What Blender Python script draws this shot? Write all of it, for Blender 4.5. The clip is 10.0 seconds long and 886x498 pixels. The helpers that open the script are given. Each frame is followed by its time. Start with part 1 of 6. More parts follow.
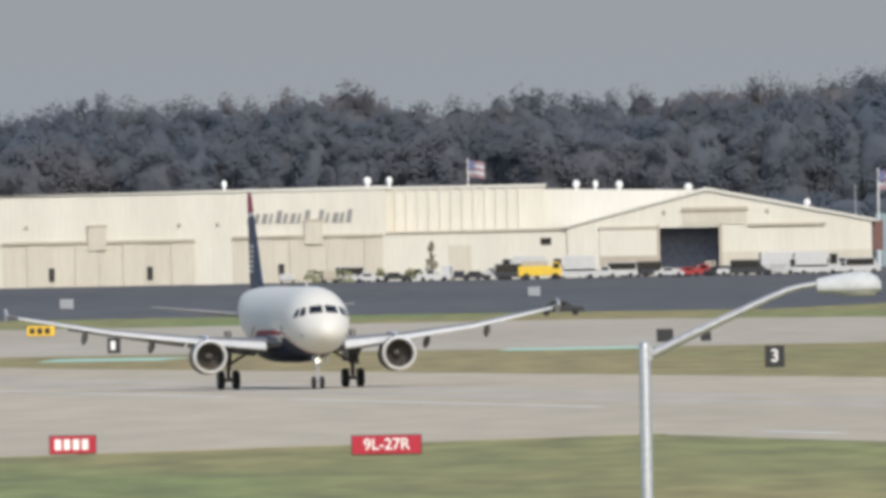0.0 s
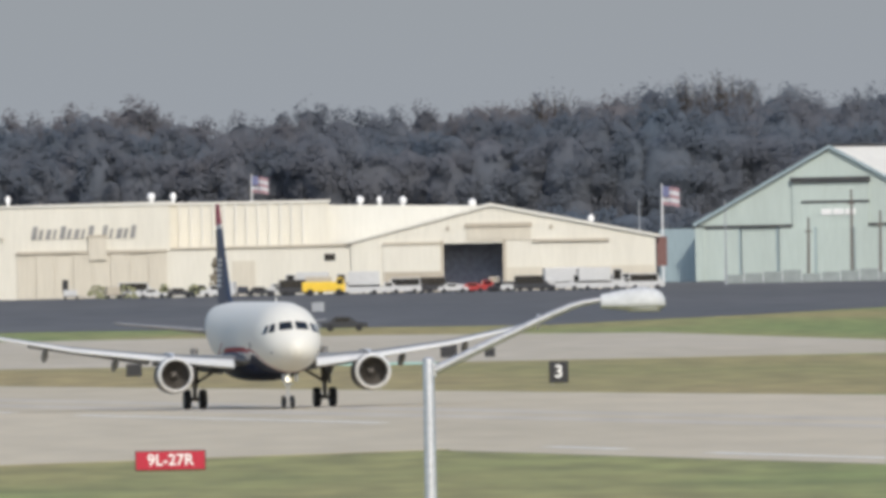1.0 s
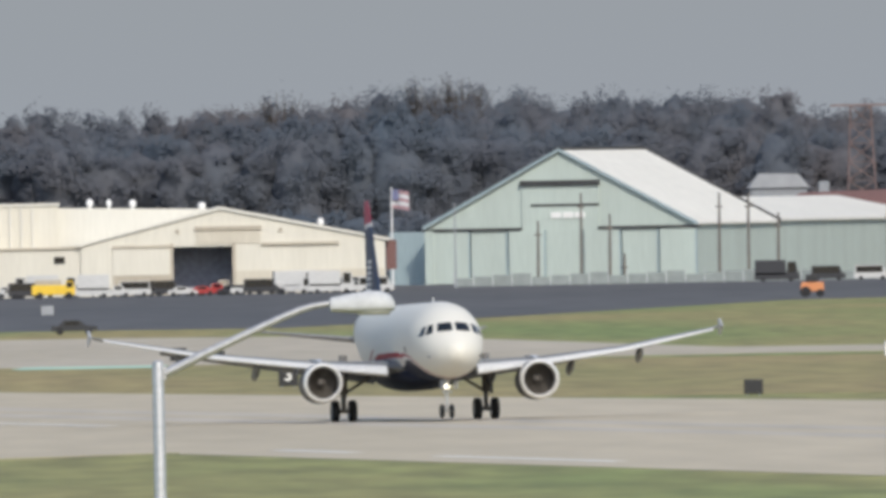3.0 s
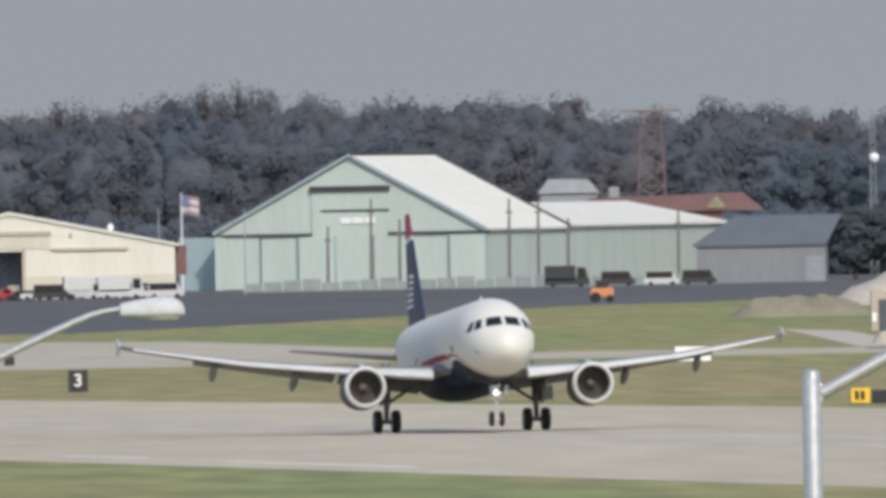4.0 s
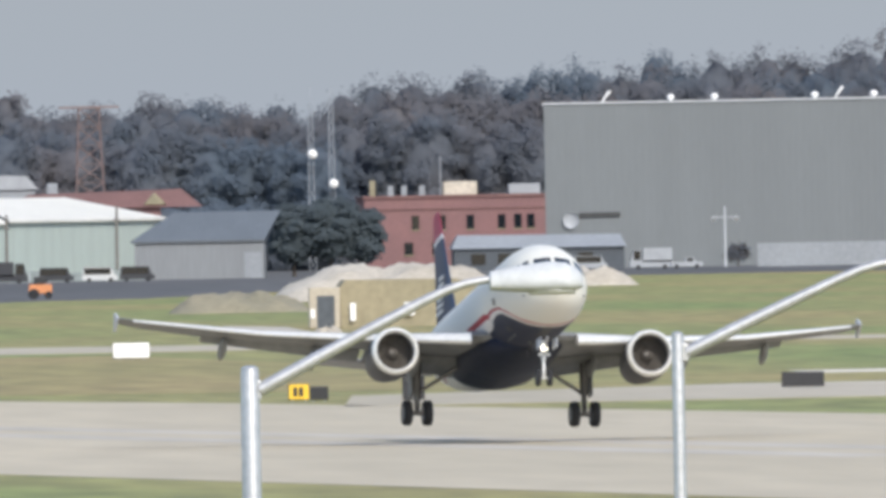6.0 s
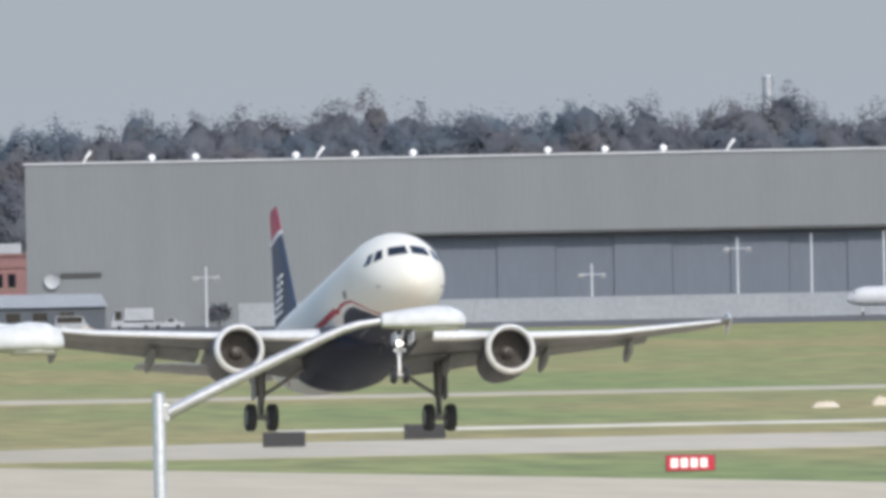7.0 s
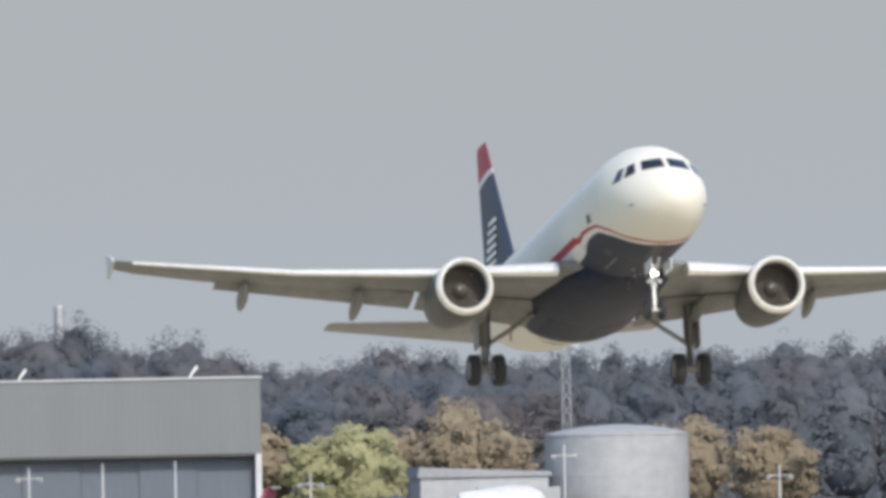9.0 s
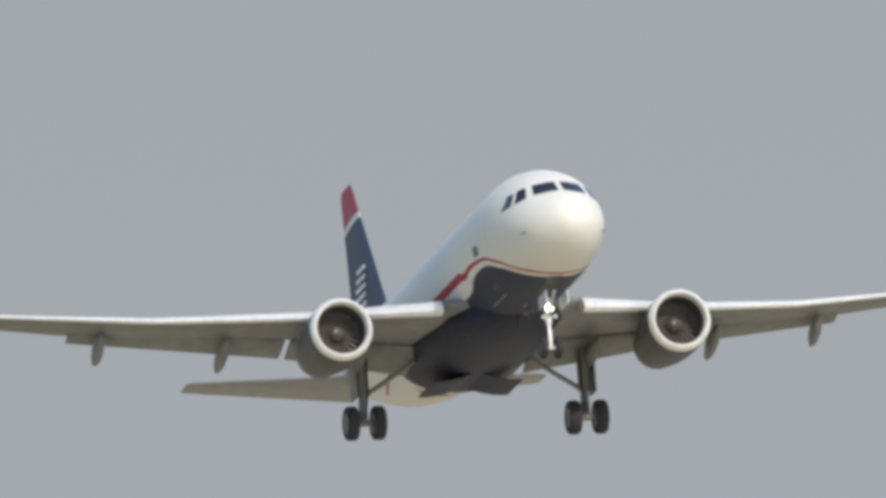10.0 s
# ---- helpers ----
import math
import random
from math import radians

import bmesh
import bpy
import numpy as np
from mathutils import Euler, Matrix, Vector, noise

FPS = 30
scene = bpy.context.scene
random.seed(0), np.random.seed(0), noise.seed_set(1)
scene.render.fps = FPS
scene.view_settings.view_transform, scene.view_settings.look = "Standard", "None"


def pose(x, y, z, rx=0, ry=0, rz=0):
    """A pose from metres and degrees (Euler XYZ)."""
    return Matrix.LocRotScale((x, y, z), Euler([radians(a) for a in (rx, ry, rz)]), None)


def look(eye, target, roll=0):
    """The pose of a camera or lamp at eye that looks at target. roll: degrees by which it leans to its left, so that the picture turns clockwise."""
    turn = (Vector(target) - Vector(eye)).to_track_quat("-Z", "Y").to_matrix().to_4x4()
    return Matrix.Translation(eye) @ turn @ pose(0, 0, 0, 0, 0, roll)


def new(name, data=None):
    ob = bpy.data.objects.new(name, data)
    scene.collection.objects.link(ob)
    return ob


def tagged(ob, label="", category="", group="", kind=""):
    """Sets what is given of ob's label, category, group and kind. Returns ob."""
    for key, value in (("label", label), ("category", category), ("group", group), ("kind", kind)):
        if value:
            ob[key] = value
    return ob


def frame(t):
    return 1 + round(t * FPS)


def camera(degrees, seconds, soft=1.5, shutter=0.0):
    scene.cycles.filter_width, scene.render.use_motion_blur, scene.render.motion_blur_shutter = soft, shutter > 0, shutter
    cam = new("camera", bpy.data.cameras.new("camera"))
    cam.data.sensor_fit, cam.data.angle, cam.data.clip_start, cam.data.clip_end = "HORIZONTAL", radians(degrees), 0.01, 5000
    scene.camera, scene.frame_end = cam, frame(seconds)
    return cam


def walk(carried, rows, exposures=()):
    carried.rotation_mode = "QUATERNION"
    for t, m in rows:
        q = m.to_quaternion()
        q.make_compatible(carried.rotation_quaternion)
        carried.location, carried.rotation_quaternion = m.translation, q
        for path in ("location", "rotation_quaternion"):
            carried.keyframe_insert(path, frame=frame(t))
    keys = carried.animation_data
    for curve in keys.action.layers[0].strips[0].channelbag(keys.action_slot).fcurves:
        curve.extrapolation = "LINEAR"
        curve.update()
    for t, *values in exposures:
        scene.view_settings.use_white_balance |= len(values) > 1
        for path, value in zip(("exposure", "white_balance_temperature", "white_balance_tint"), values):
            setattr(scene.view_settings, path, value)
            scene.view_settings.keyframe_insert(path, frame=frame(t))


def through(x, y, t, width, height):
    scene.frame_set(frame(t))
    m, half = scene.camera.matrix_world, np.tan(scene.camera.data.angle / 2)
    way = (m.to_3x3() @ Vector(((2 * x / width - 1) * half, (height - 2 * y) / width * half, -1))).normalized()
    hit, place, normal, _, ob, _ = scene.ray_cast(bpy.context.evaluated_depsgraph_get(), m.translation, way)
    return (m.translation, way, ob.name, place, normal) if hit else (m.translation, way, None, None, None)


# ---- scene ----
# ---- camera ----
cam = camera(1.9963, 10.0, soft=4.0)
EYE = (0.0, 0.0, 10.4)


def aim(az, el):
    """A far point on the bearing az and elevation el, in milliradians."""
    a, e = az / 1000, el / 1000
    return (1000 * math.sin(a), 1000 * math.cos(a), EYE[2] + 1000 * e)


walk(cam, [(t, look(EYE, aim(az, el), -1.1)) for t, az, el in (
    (0.0, 0.0000, -1.4000),
    (0.1, 0.2463, -1.3047),
    (0.5, 3.2710, -1.2072),
    (0.6, 5.1525, -1.0322),
    (1.0, 8.5104, -0.9411),
    (1.2, 8.6766, -0.9665),
    (1.5, 10.4560, -0.9006),
    (1.8, 15.0775, -0.9783),
    (2.0, 16.5100, -1.0391),
    (2.2, 16.9849, -1.1927),
    (3.3, 20.3896, -0.9802),
    (3.5, 21.1880, -1.0734),
    (3.9, 23.4798, -0.9396),
    (4.0, 27.4137, -0.9484),
    (4.1, 30.1008, -1.0667),
    (4.2, 32.8999, -1.1427),
    (4.5, 35.2948, -1.4331),
    (4.7, 35.9831, -1.4686),
    (4.8, 36.6274, -1.4809),
    (4.9, 37.4944, -1.4754),
    (5.0, 39.0513, -1.4164),
    (5.5, 44.3422, -1.3624),
    (5.9, 48.4287, -1.5297),
    (6.0, 49.4960, -1.5058),
    (6.2, 51.6554, -1.3250),
    (7.3, 76.5349, 1.4201),
    (7.5, 79.6140, 2.0389),
    (7.7, 82.2680, 2.5103),
    (8.0, 85.5253, 3.1479),
    (8.5, 89.1308, 4.5567),
    (8.7, 91.6055, 6.1095),
    (9.0, 97.9735, 9.0100),
    (9.3, 110.8816, 14.5187),
    (9.5, 118.1075, 18.1140),
    (10.0, 125.3856, 18.6411),
)], ((0.0, 0.30, 6500, 10), (3.5, 0.30, 6480, 10), (5.0, 0.35, 6350, 10), (6.0, 0.65, 6300, 10), (7.5, 0.65, 6270, 10), (8.0, 0.70, 6540, 11), (9.0, 0.72, 6520, 10), (9.5, 0.68, 6480, 10), (10.0, 0.52, 6480, 10)))

# ---- world and sun ----
SUN_AZ, SUN_EL = 162.0, 38.0  # compass-like: degrees from +y towards +x
world = bpy.data.worlds.new("sky")
scene.world = world
world.use_nodes = True
wn, wl = world.node_tree.nodes, world.node_tree.links
sky = wn.new("ShaderNodeTexSky")
sky.sky_type = "NISHITA"
sky.sun_disc = False
sky.sun_elevation, sky.sun_rotation = radians(SUN_EL), radians(SUN_AZ)
sky.altitude, sky.air_density, sky.dust_density, sky.ozone_density = 200, 1.0, 1.8, 1.5
wl.new(sky.outputs[0], wn["Background"].inputs["Color"])
wn["Background"].inputs["Strength"].default_value = 0.15
sun = new("sun", bpy.data.lights.new("sun", "SUN"))
sun.data.energy, sun.data.angle, sun.data.color = 2.05, radians(1.5), (1.0, 0.94, 0.84)
to_sun = Vector((math.sin(radians(SUN_AZ)) * math.cos(radians(SUN_EL)), math.cos(radians(SUN_AZ)) * math.cos(radians(SUN_EL)), math.sin(radians(SUN_EL))))
sun.matrix_world = look(to_sun * 100, (0, 0, 0))


# ---- materials ----
def material(name, colour, rough=0.6, metal=0.0, vary=0.15, scale=1.0, bump=0.0, second=None, stretch=(1, 1, 1), random=0.0, island=0.0, gloss=0.5):
    """A surface with two scales of variation, optional second colour, and bump, in object space (metres)."""
    m = bpy.data.materials.new(name)
    m.use_nodes = True
    n, l = m.node_tree.nodes, m.node_tree.links
    bsdf = n["Principled BSDF"]
    bsdf.inputs["Roughness"].default_value, bsdf.inputs["Metallic"].default_value = rough, metal
    bsdf.inputs["Specular IOR Level"].default_value = gloss
    co = n.new("ShaderNodeTexCoord")
    mp = n.new("ShaderNodeMapping")
    mp.inputs["Scale"].default_value = stretch
    l.new(co.outputs["Object"], mp.inputs["Vector"])
    big, small = n.new("ShaderNodeTexNoise"), n.new("ShaderNodeTexNoise")
    for node, s, d in ((big, scale * 0.22, 4), (small, scale * 2.6, 6)):
        node.inputs["Scale"].default_value, node.inputs["Detail"].default_value = s, d
        l.new(mp.outputs[0], node.inputs["Vector"])
    mix = n.new("ShaderNodeMix")
    mix.data_type = "RGBA"
    c = Vector(colour)
    other = Vector(second) if second else c * (1 - vary)
    mix.inputs["A"].default_value, mix.inputs["B"].default_value = (*c, 1), (*other, 1)
    ramp = n.new("ShaderNodeMapRange")
    ramp.inputs["From Min"].default_value, ramp.inputs["From Max"].default_value = 0.35, 0.65
    l.new(big.outputs["Fac"], ramp.inputs["Value"])
    l.new(ramp.outputs[0], mix.inputs["Factor"])
    val = n.new("ShaderNodeMapRange")
    val.inputs["From Min"].default_value, val.inputs["From Max"].default_value = 0.3, 0.7
    val.inputs["To Min"].default_value, val.inputs["To Max"].default_value = 1 - vary, 1 + vary
    l.new(small.outputs["Fac"], val.inputs["Value"])
    hsv = n.new("ShaderNodeHueSaturation")
    l.new(mix.outputs["Result"], hsv.inputs["Color"])
    out = val.outputs[0]
    if random or island:
        src = n.new("ShaderNodeObjectInfo").outputs["Random"] if random else n.new("ShaderNodeNewGeometry").outputs["Random Per Island"]
        amp = random or island
        rr = n.new("ShaderNodeMapRange")
        rr.inputs["To Min"].default_value, rr.inputs["To Max"].default_value = 1 - amp, 1 + amp
        l.new(src, rr.inputs["Value"])
        mul = n.new("ShaderNodeMath")
        mul.operation = "MULTIPLY"
        l.new(out, mul.inputs[0])
        l.new(rr.outputs[0], mul.inputs[1])
        out = mul.outputs[0]
    l.new(out, hsv.inputs["Value"])
    l.new(hsv.outputs[0], bsdf.inputs["Base Color"])
    if bump:
        b = n.new("ShaderNodeBump")
        b.inputs["Strength"].default_value, b.inputs["Distance"].default_value = 0.5, bump
        l.new(small.outputs["Fac"], b.inputs["Height"])
        l.new(b.outputs[0], bsdf.inputs["Normal"])
    return m


def leaves(name, colour, second, vary=0.15, island=0.15, through=0.4):
    """Leaf surface: part of the light passes through the blade."""
    m = material(name, colour, 0.9, 0, vary, 0.10, 0, second, island=island)
    n, l = m.node_tree.nodes, m.node_tree.links
    bsdf, out = n["Principled BSDF"], n["Material Output"]
    bsdf.inputs["Specular IOR Level"].default_value = 0.1
    tr, mix = n.new("ShaderNodeBsdfTranslucent"), n.new("ShaderNodeMixShader")
    src = bsdf.inputs["Base Color"].links[0].from_socket
    l.new(src, tr.inputs["Color"])
    mix.inputs[0].default_value = through
    l.new(bsdf.outputs[0], mix.inputs[1])
    l.new(tr.outputs[0], mix.inputs[2])
    l.new(mix.outputs[0], out.inputs["Surface"])
    return m


def ribbed(name, colour, pitch=0.6, rough=0.5, vary=0.08, stain=None):
    """Painted corrugated sheet: upright ribs as relief, faint streaks of dirt."""
    m = material(name, colour, rough, 0.0, vary, 0.6, 0.0, stain, (1.6, 1.6, 0.18))
    n, l = m.node_tree.nodes, m.node_tree.links
    co = n.new("ShaderNodeTexCoord")
    w = n.new("ShaderNodeTexWave")
    w.bands_direction, w.wave_profile = "X", "SIN"
    w.inputs["Scale"].default_value = 0.314 / pitch
    l.new(co.outputs["Object"], w.inputs["Vector"])
    b = n.new("ShaderNodeBump")
    b.inputs["Strength"].default_value, b.inputs["Distance"].default_value = 0.35, 0.02
    l.new(w.outputs["Fac"], b.inputs["Height"])
    l.new(b.outputs[0], n["Principled BSDF"].inputs["Normal"])
    return m


GRASS = material("mown_grass", (0.176, 0.214, 0.062), 0.95, 0, 0.30, 0.12, 0.05, (0.285, 0.228, 0.088), (1, 0.12, 1))
DRY_GRASS = material("dry_mown_grass", (0.300, 0.232, 0.098), 0.95, 0, 0.25, 0.12, 0.05, (0.235, 0.212, 0.076), (1, 0.12, 1))
CONCRETE = material("runway_concrete", (0.505, 0.432, 0.31), 0.9, 0, 0.08, 0.1, 0.01, (0.44, 0.375, 0.265), (1, 0.1, 1))
ROAD = material("pale_concrete", (0.47, 0.41, 0.315), 0.9, 0, 0.08, 0.1, 0.01, (0.40, 0.345, 0.25), (1, 0.1, 1))
PALE_ROAD = material("bleached_concrete", (0.60, 0.545, 0.44), 0.9, 0, 0.10, 0.1, 0.01, (0.52, 0.465, 0.37), (1, 0.1, 1))
ASPHALT = material("weathered_asphalt", (0.074, 0.075, 0.076), 0.9, 0, 0.18, 0.06, 0.01, (0.098, 0.097, 0.095), (1, 0.1, 1))
WHITE_MARK = material("white_marking_paint", (0.75, 0.74, 0.70), 0.8, 0, 0.15, 1.0)
GREEN_PAINT = material("pale_green_pavement_paint", (0.42, 0.66, 0.53), 0.85, 0, 0.12, 0.1)
RUBBER_MARK = material("tyre_rubber_streaks", (0.435, 0.39, 0.325), 0.9, 0, 0.12, 0.1, 0, (0.48, 0.43, 0.36), (1, 0.1, 1))
WHITE_PAINT = material("gloss_white_paint", (0.78, 0.77, 0.73), 0.28, 0, 0.04, 0.4)
NACELLE = material("nacelle_grey_paint", (0.095, 0.093, 0.094), 0.5, 0, 0.15, 0.9, gloss=0.25)
GREY_PAINT = material("light_grey_paint", (0.50, 0.51, 0.52), 0.35, 0, 0.08, 0.6)
WING_GREY = material("wing_grey_paint", (0.21, 0.212, 0.206), 0.5, 0, 0.16, 0.8, gloss=0.3)
BARE_METAL = material("dull_aluminium", (0.74, 0.73, 0.69), 0.5, 0.35, 0.08, 2.0)
DARK_METAL = material("dark_titanium", (0.17, 0.165, 0.16), 0.5, 0.5, 0.2, 3.0)
STRUT_METAL = material("landing_gear_white_enamel", (0.62, 0.62, 0.60), 0.4, 0.1, 0.15, 4.0)
GEAR_GREY = material("gear_leg_grey_enamel", (0.19, 0.182, 0.17), 0.5, 0.1, 0.2, 4.0)
TAIL_GREY = material("tailplane_grey_paint", (0.28, 0.272, 0.26), 0.5, 0, 0.12, 0.8)
BELLY = material("belly_dark_paint", (0.060, 0.061, 0.072), 0.5, 0, 0.2, 1.2)
FAN_METAL = material("fan_titanium", (0.135, 0.122, 0.108), 0.6, 0.2, 0.1, 3.0)
JET_WHITE = material("dull_white_jet_paint", (0.44, 0.45, 0.46), 0.5, 0, 0.08, 0.6)
TYRE = material("tyre_rubber", (0.022, 0.022, 0.024), 0.85, 0, 0.2, 6.0)
GLASS_DARK = material("tinted_glass", (0.012, 0.015, 0.018), 0.08, 0, 0.1, 1.0)
NAVY = material("navy_paint", (0.023, 0.028, 0.048), 0.5, 0, 0.25, 1.3, gloss=0.15)
GALVANISED = material("galvanised_steel", (0.50, 0.50, 0.50), 0.36, 0.5, 0.12, 5.0)
LAMP_WHITE = material("lamp_housing_grey_white", (0.52, 0.53, 0.53), 0.55, 0, 0.10, 4.0)
LENS = material("frosted_lens", (0.55, 0.55, 0.52), 0.25, 0, 0.05, 4.0)
CREAM_SHEET = ribbed("cream_metal_siding", (0.645, 0.615, 0.525), 0.9, 0.65, 0.04, (0.60, 0.57, 0.485))
CREAM_DOOR = ribbed("tan_hangar_door", (0.56, 0.515, 0.42), 1.2, 0.65, 0.05, (0.52, 0.475, 0.385))
CREAM_ROOF = ribbed("cream_metal_roof", (0.64, 0.62, 0.55), 0.9, 0.6, 0.04)
TRIM_TAN = material("tan_trim", (0.42, 0.37, 0.29), 0.6, 0, 0.1, 1)
TEAL_SHEET = ribbed("pale_green_metal_siding", (0.46, 0.525, 0.475), 1.1, 0.6, 0.05, (0.42, 0.475, 0.43))
FENCE_GREY = material("weathered_fence_mesh", (0.25, 0.28, 0.27), 0.8, 0, 0.12, 0.3)
FENCE_PALE = material("pale_fence_panel", (0.25, 0.265, 0.28), 0.7, 0, 0.1, 0.5)
WALL_LETTER = material("grey_wall_lettering", (0.27, 0.265, 0.255), 0.7, 0, 0.2, 2.0)
TEAL_DARK = ribbed("blue_green_siding", (0.31, 0.39, 0.41), 1.1, 0.6, 0.08)
ROOF_WHITE = material("white_coated_roof", (0.72, 0.70, 0.63), 0.7, 0, 0.05, 0.2)
ROOF_EDGE = material("dark_roof_edge", (0.05, 0.05, 0.05), 0.7, 0, 0.2, 1)
SLATE_ROOF = ribbed("slate_grey_roof", (0.115, 0.130, 0.145), 0.8, 0.55, 0.1)
GREY_SHEET = ribbed("warm_grey_siding", (0.195, 0.205, 0.212), 1.0, 0.6, 0.06, (0.175, 0.182, 0.19))
HANGAR_GREY = ribbed("hangar_grey_siding", (0.150, 0.162, 0.166), 1.2, 0.6, 0.04, (0.140, 0.151, 0.155))
DOOR_BLUE = ribbed("blue_grey_hangar_door", (0.098, 0.115, 0.142), 1.8, 0.6, 0.06)
DARK_FRONT = material("dark_grey_wall", (0.070, 0.080, 0.092), 0.7, 0, 0.15, 0.8)
DARK_VOID = material("hangar_interior", (0.30, 0.33, 0.43), 0.9, 0, 0.2, 0.5)
BRICK = material("red_brick_wall", (0.222, 0.116, 0.110), 0.85, 0, 0.14, 1.0, 0.01, (0.192, 0.104, 0.100))
BRICK_ROOF = material("red_clay_roof", (0.185, 0.098, 0.088), 0.85, 0, 0.15, 0.6)
SAND = material("pale_sand", (0.52, 0.465, 0.38), 0.95, 0, 0.14, 0.5, 0.1, (0.41, 0.36, 0.285))
CLAY = material("tan_clay", (0.29, 0.25, 0.165), 0.95, 0, 0.14, 0.5, 0.02, (0.235, 0.21, 0.14))
WOOD_POLE = material("weathered_wood_pole", (0.18, 0.165, 0.145), 0.9, 0, 0.2, 2.0)
RUST_STEEL = material("red_oxide_steel", (0.20, 0.145, 0.135), 0.7, 0.1, 0.2, 1.0)
MAST_GREY = material("mast_grey_steel", (0.36, 0.38, 0.40), 0.5, 0.4, 0.15, 1.0)
SIGN_RED = material("red_sign_panel", (0.44, 0.012, 0.035), 0.5, 0, 0.08, 1.0)
# the black also serves as painted shade of the landing gear bays
SIGN_AND_BAY_BLACK = material("black_sign_panel_and_bay_shade", (0.018, 0.018, 0.02), 0.5, 0, 0.15, 1.0)
SIGN_YELLOW = material("yellow_sign_panel", (0.80, 0.50, 0.03), 0.45, 0, 0.08, 1.0)
SIGN_WHITE = material("white_sign_face", (0.80, 0.79, 0.76), 0.5, 0, 0.05, 1.0)
YELLOW_BODY = material("yellow_truck_paint", (0.75, 0.50, 0.04), 0.4, 0, 0.08, 1.0)
ORANGE_BODY = material("orange_tractor_paint", (0.58, 0.23, 0.09), 0.5, 0, 0.1, 1.0)
RED_BODY = material("bright_red_cover", (0.72, 0.035, 0.03), 0.55, 0, 0.1, 1.0)
CAR_WHITE = material("white_car_paint", (0.52, 0.52, 0.51), 0.35, 0, 0.08, 1.0)
CAR_DARK = material("dark_car_paint", (0.03, 0.032, 0.04), 0.3, 0.1, 0.1, 1.0)
CAR_RED = material("red_car_paint", (0.36, 0.03, 0.03), 0.3, 0, 0.06, 1.0)
TANK_GREY = material("tank_grey_white_paint", (0.31, 0.323, 0.337), 0.65, 0, 0.10, 0.2, 0, (0.285, 0.297, 0.308))
BARK = material("tree_bark", (0.075, 0.062, 0.052), 0.95, 0, 0.25, 2.0)
# the blue-grey of distance haze is put into this leaf colour
LEAF_HAZE_TINT = leaves("haze_tinted_woodland_leaves", (0.081, 0.101, 0.126), (0.110, 0.104, 0.110), 0.04, 0.05, 0.12)
LEAF_YELLOW = leaves("yellow_green_leaves", (0.35, 0.345, 0.20), (0.29, 0.30, 0.18), 0.12, 0.10, 0.3)
LEAF_ORANGE = leaves("autumn_orange_leaves", (0.29, 0.235, 0.165), (0.235, 0.215, 0.165), 0.12, 0.10, 0.3)
LEAF_EVERGREEN = leaves("evergreen_needles", (0.052, 0.066, 0.074), (0.062, 0.074, 0.080), 0.1, 0.1, 0.12)
def lit_glass(name, colour, power):
    m = material(name, (0.8, 0.8, 0.75), 0.2, 0, 0.02, 1)
    p = m.node_tree.nodes["Principled BSDF"]
    p.inputs["Emission Color"].default_value, p.inputs["Emission Strength"].default_value = (*colour, 1), power
    return m


LIT_LAMP = lit_glass("lit_taxi_lamp", (1.0, 0.93, 0.75), 3.0)
STRIPE_RED = material("dull_red_stripe_paint", (0.30, 0.035, 0.05), 0.5, 0, 0.1, 1.0, gloss=0.2)
FLAG_RED = material("flag_red_cloth", (0.34, 0.21, 0.23), 0.8, 0, 0.1, 1.0)
FLAG_BLUE = material("flag_blue_cloth", (0.15, 0.16, 0.27), 0.8, 0, 0.1, 1.0)


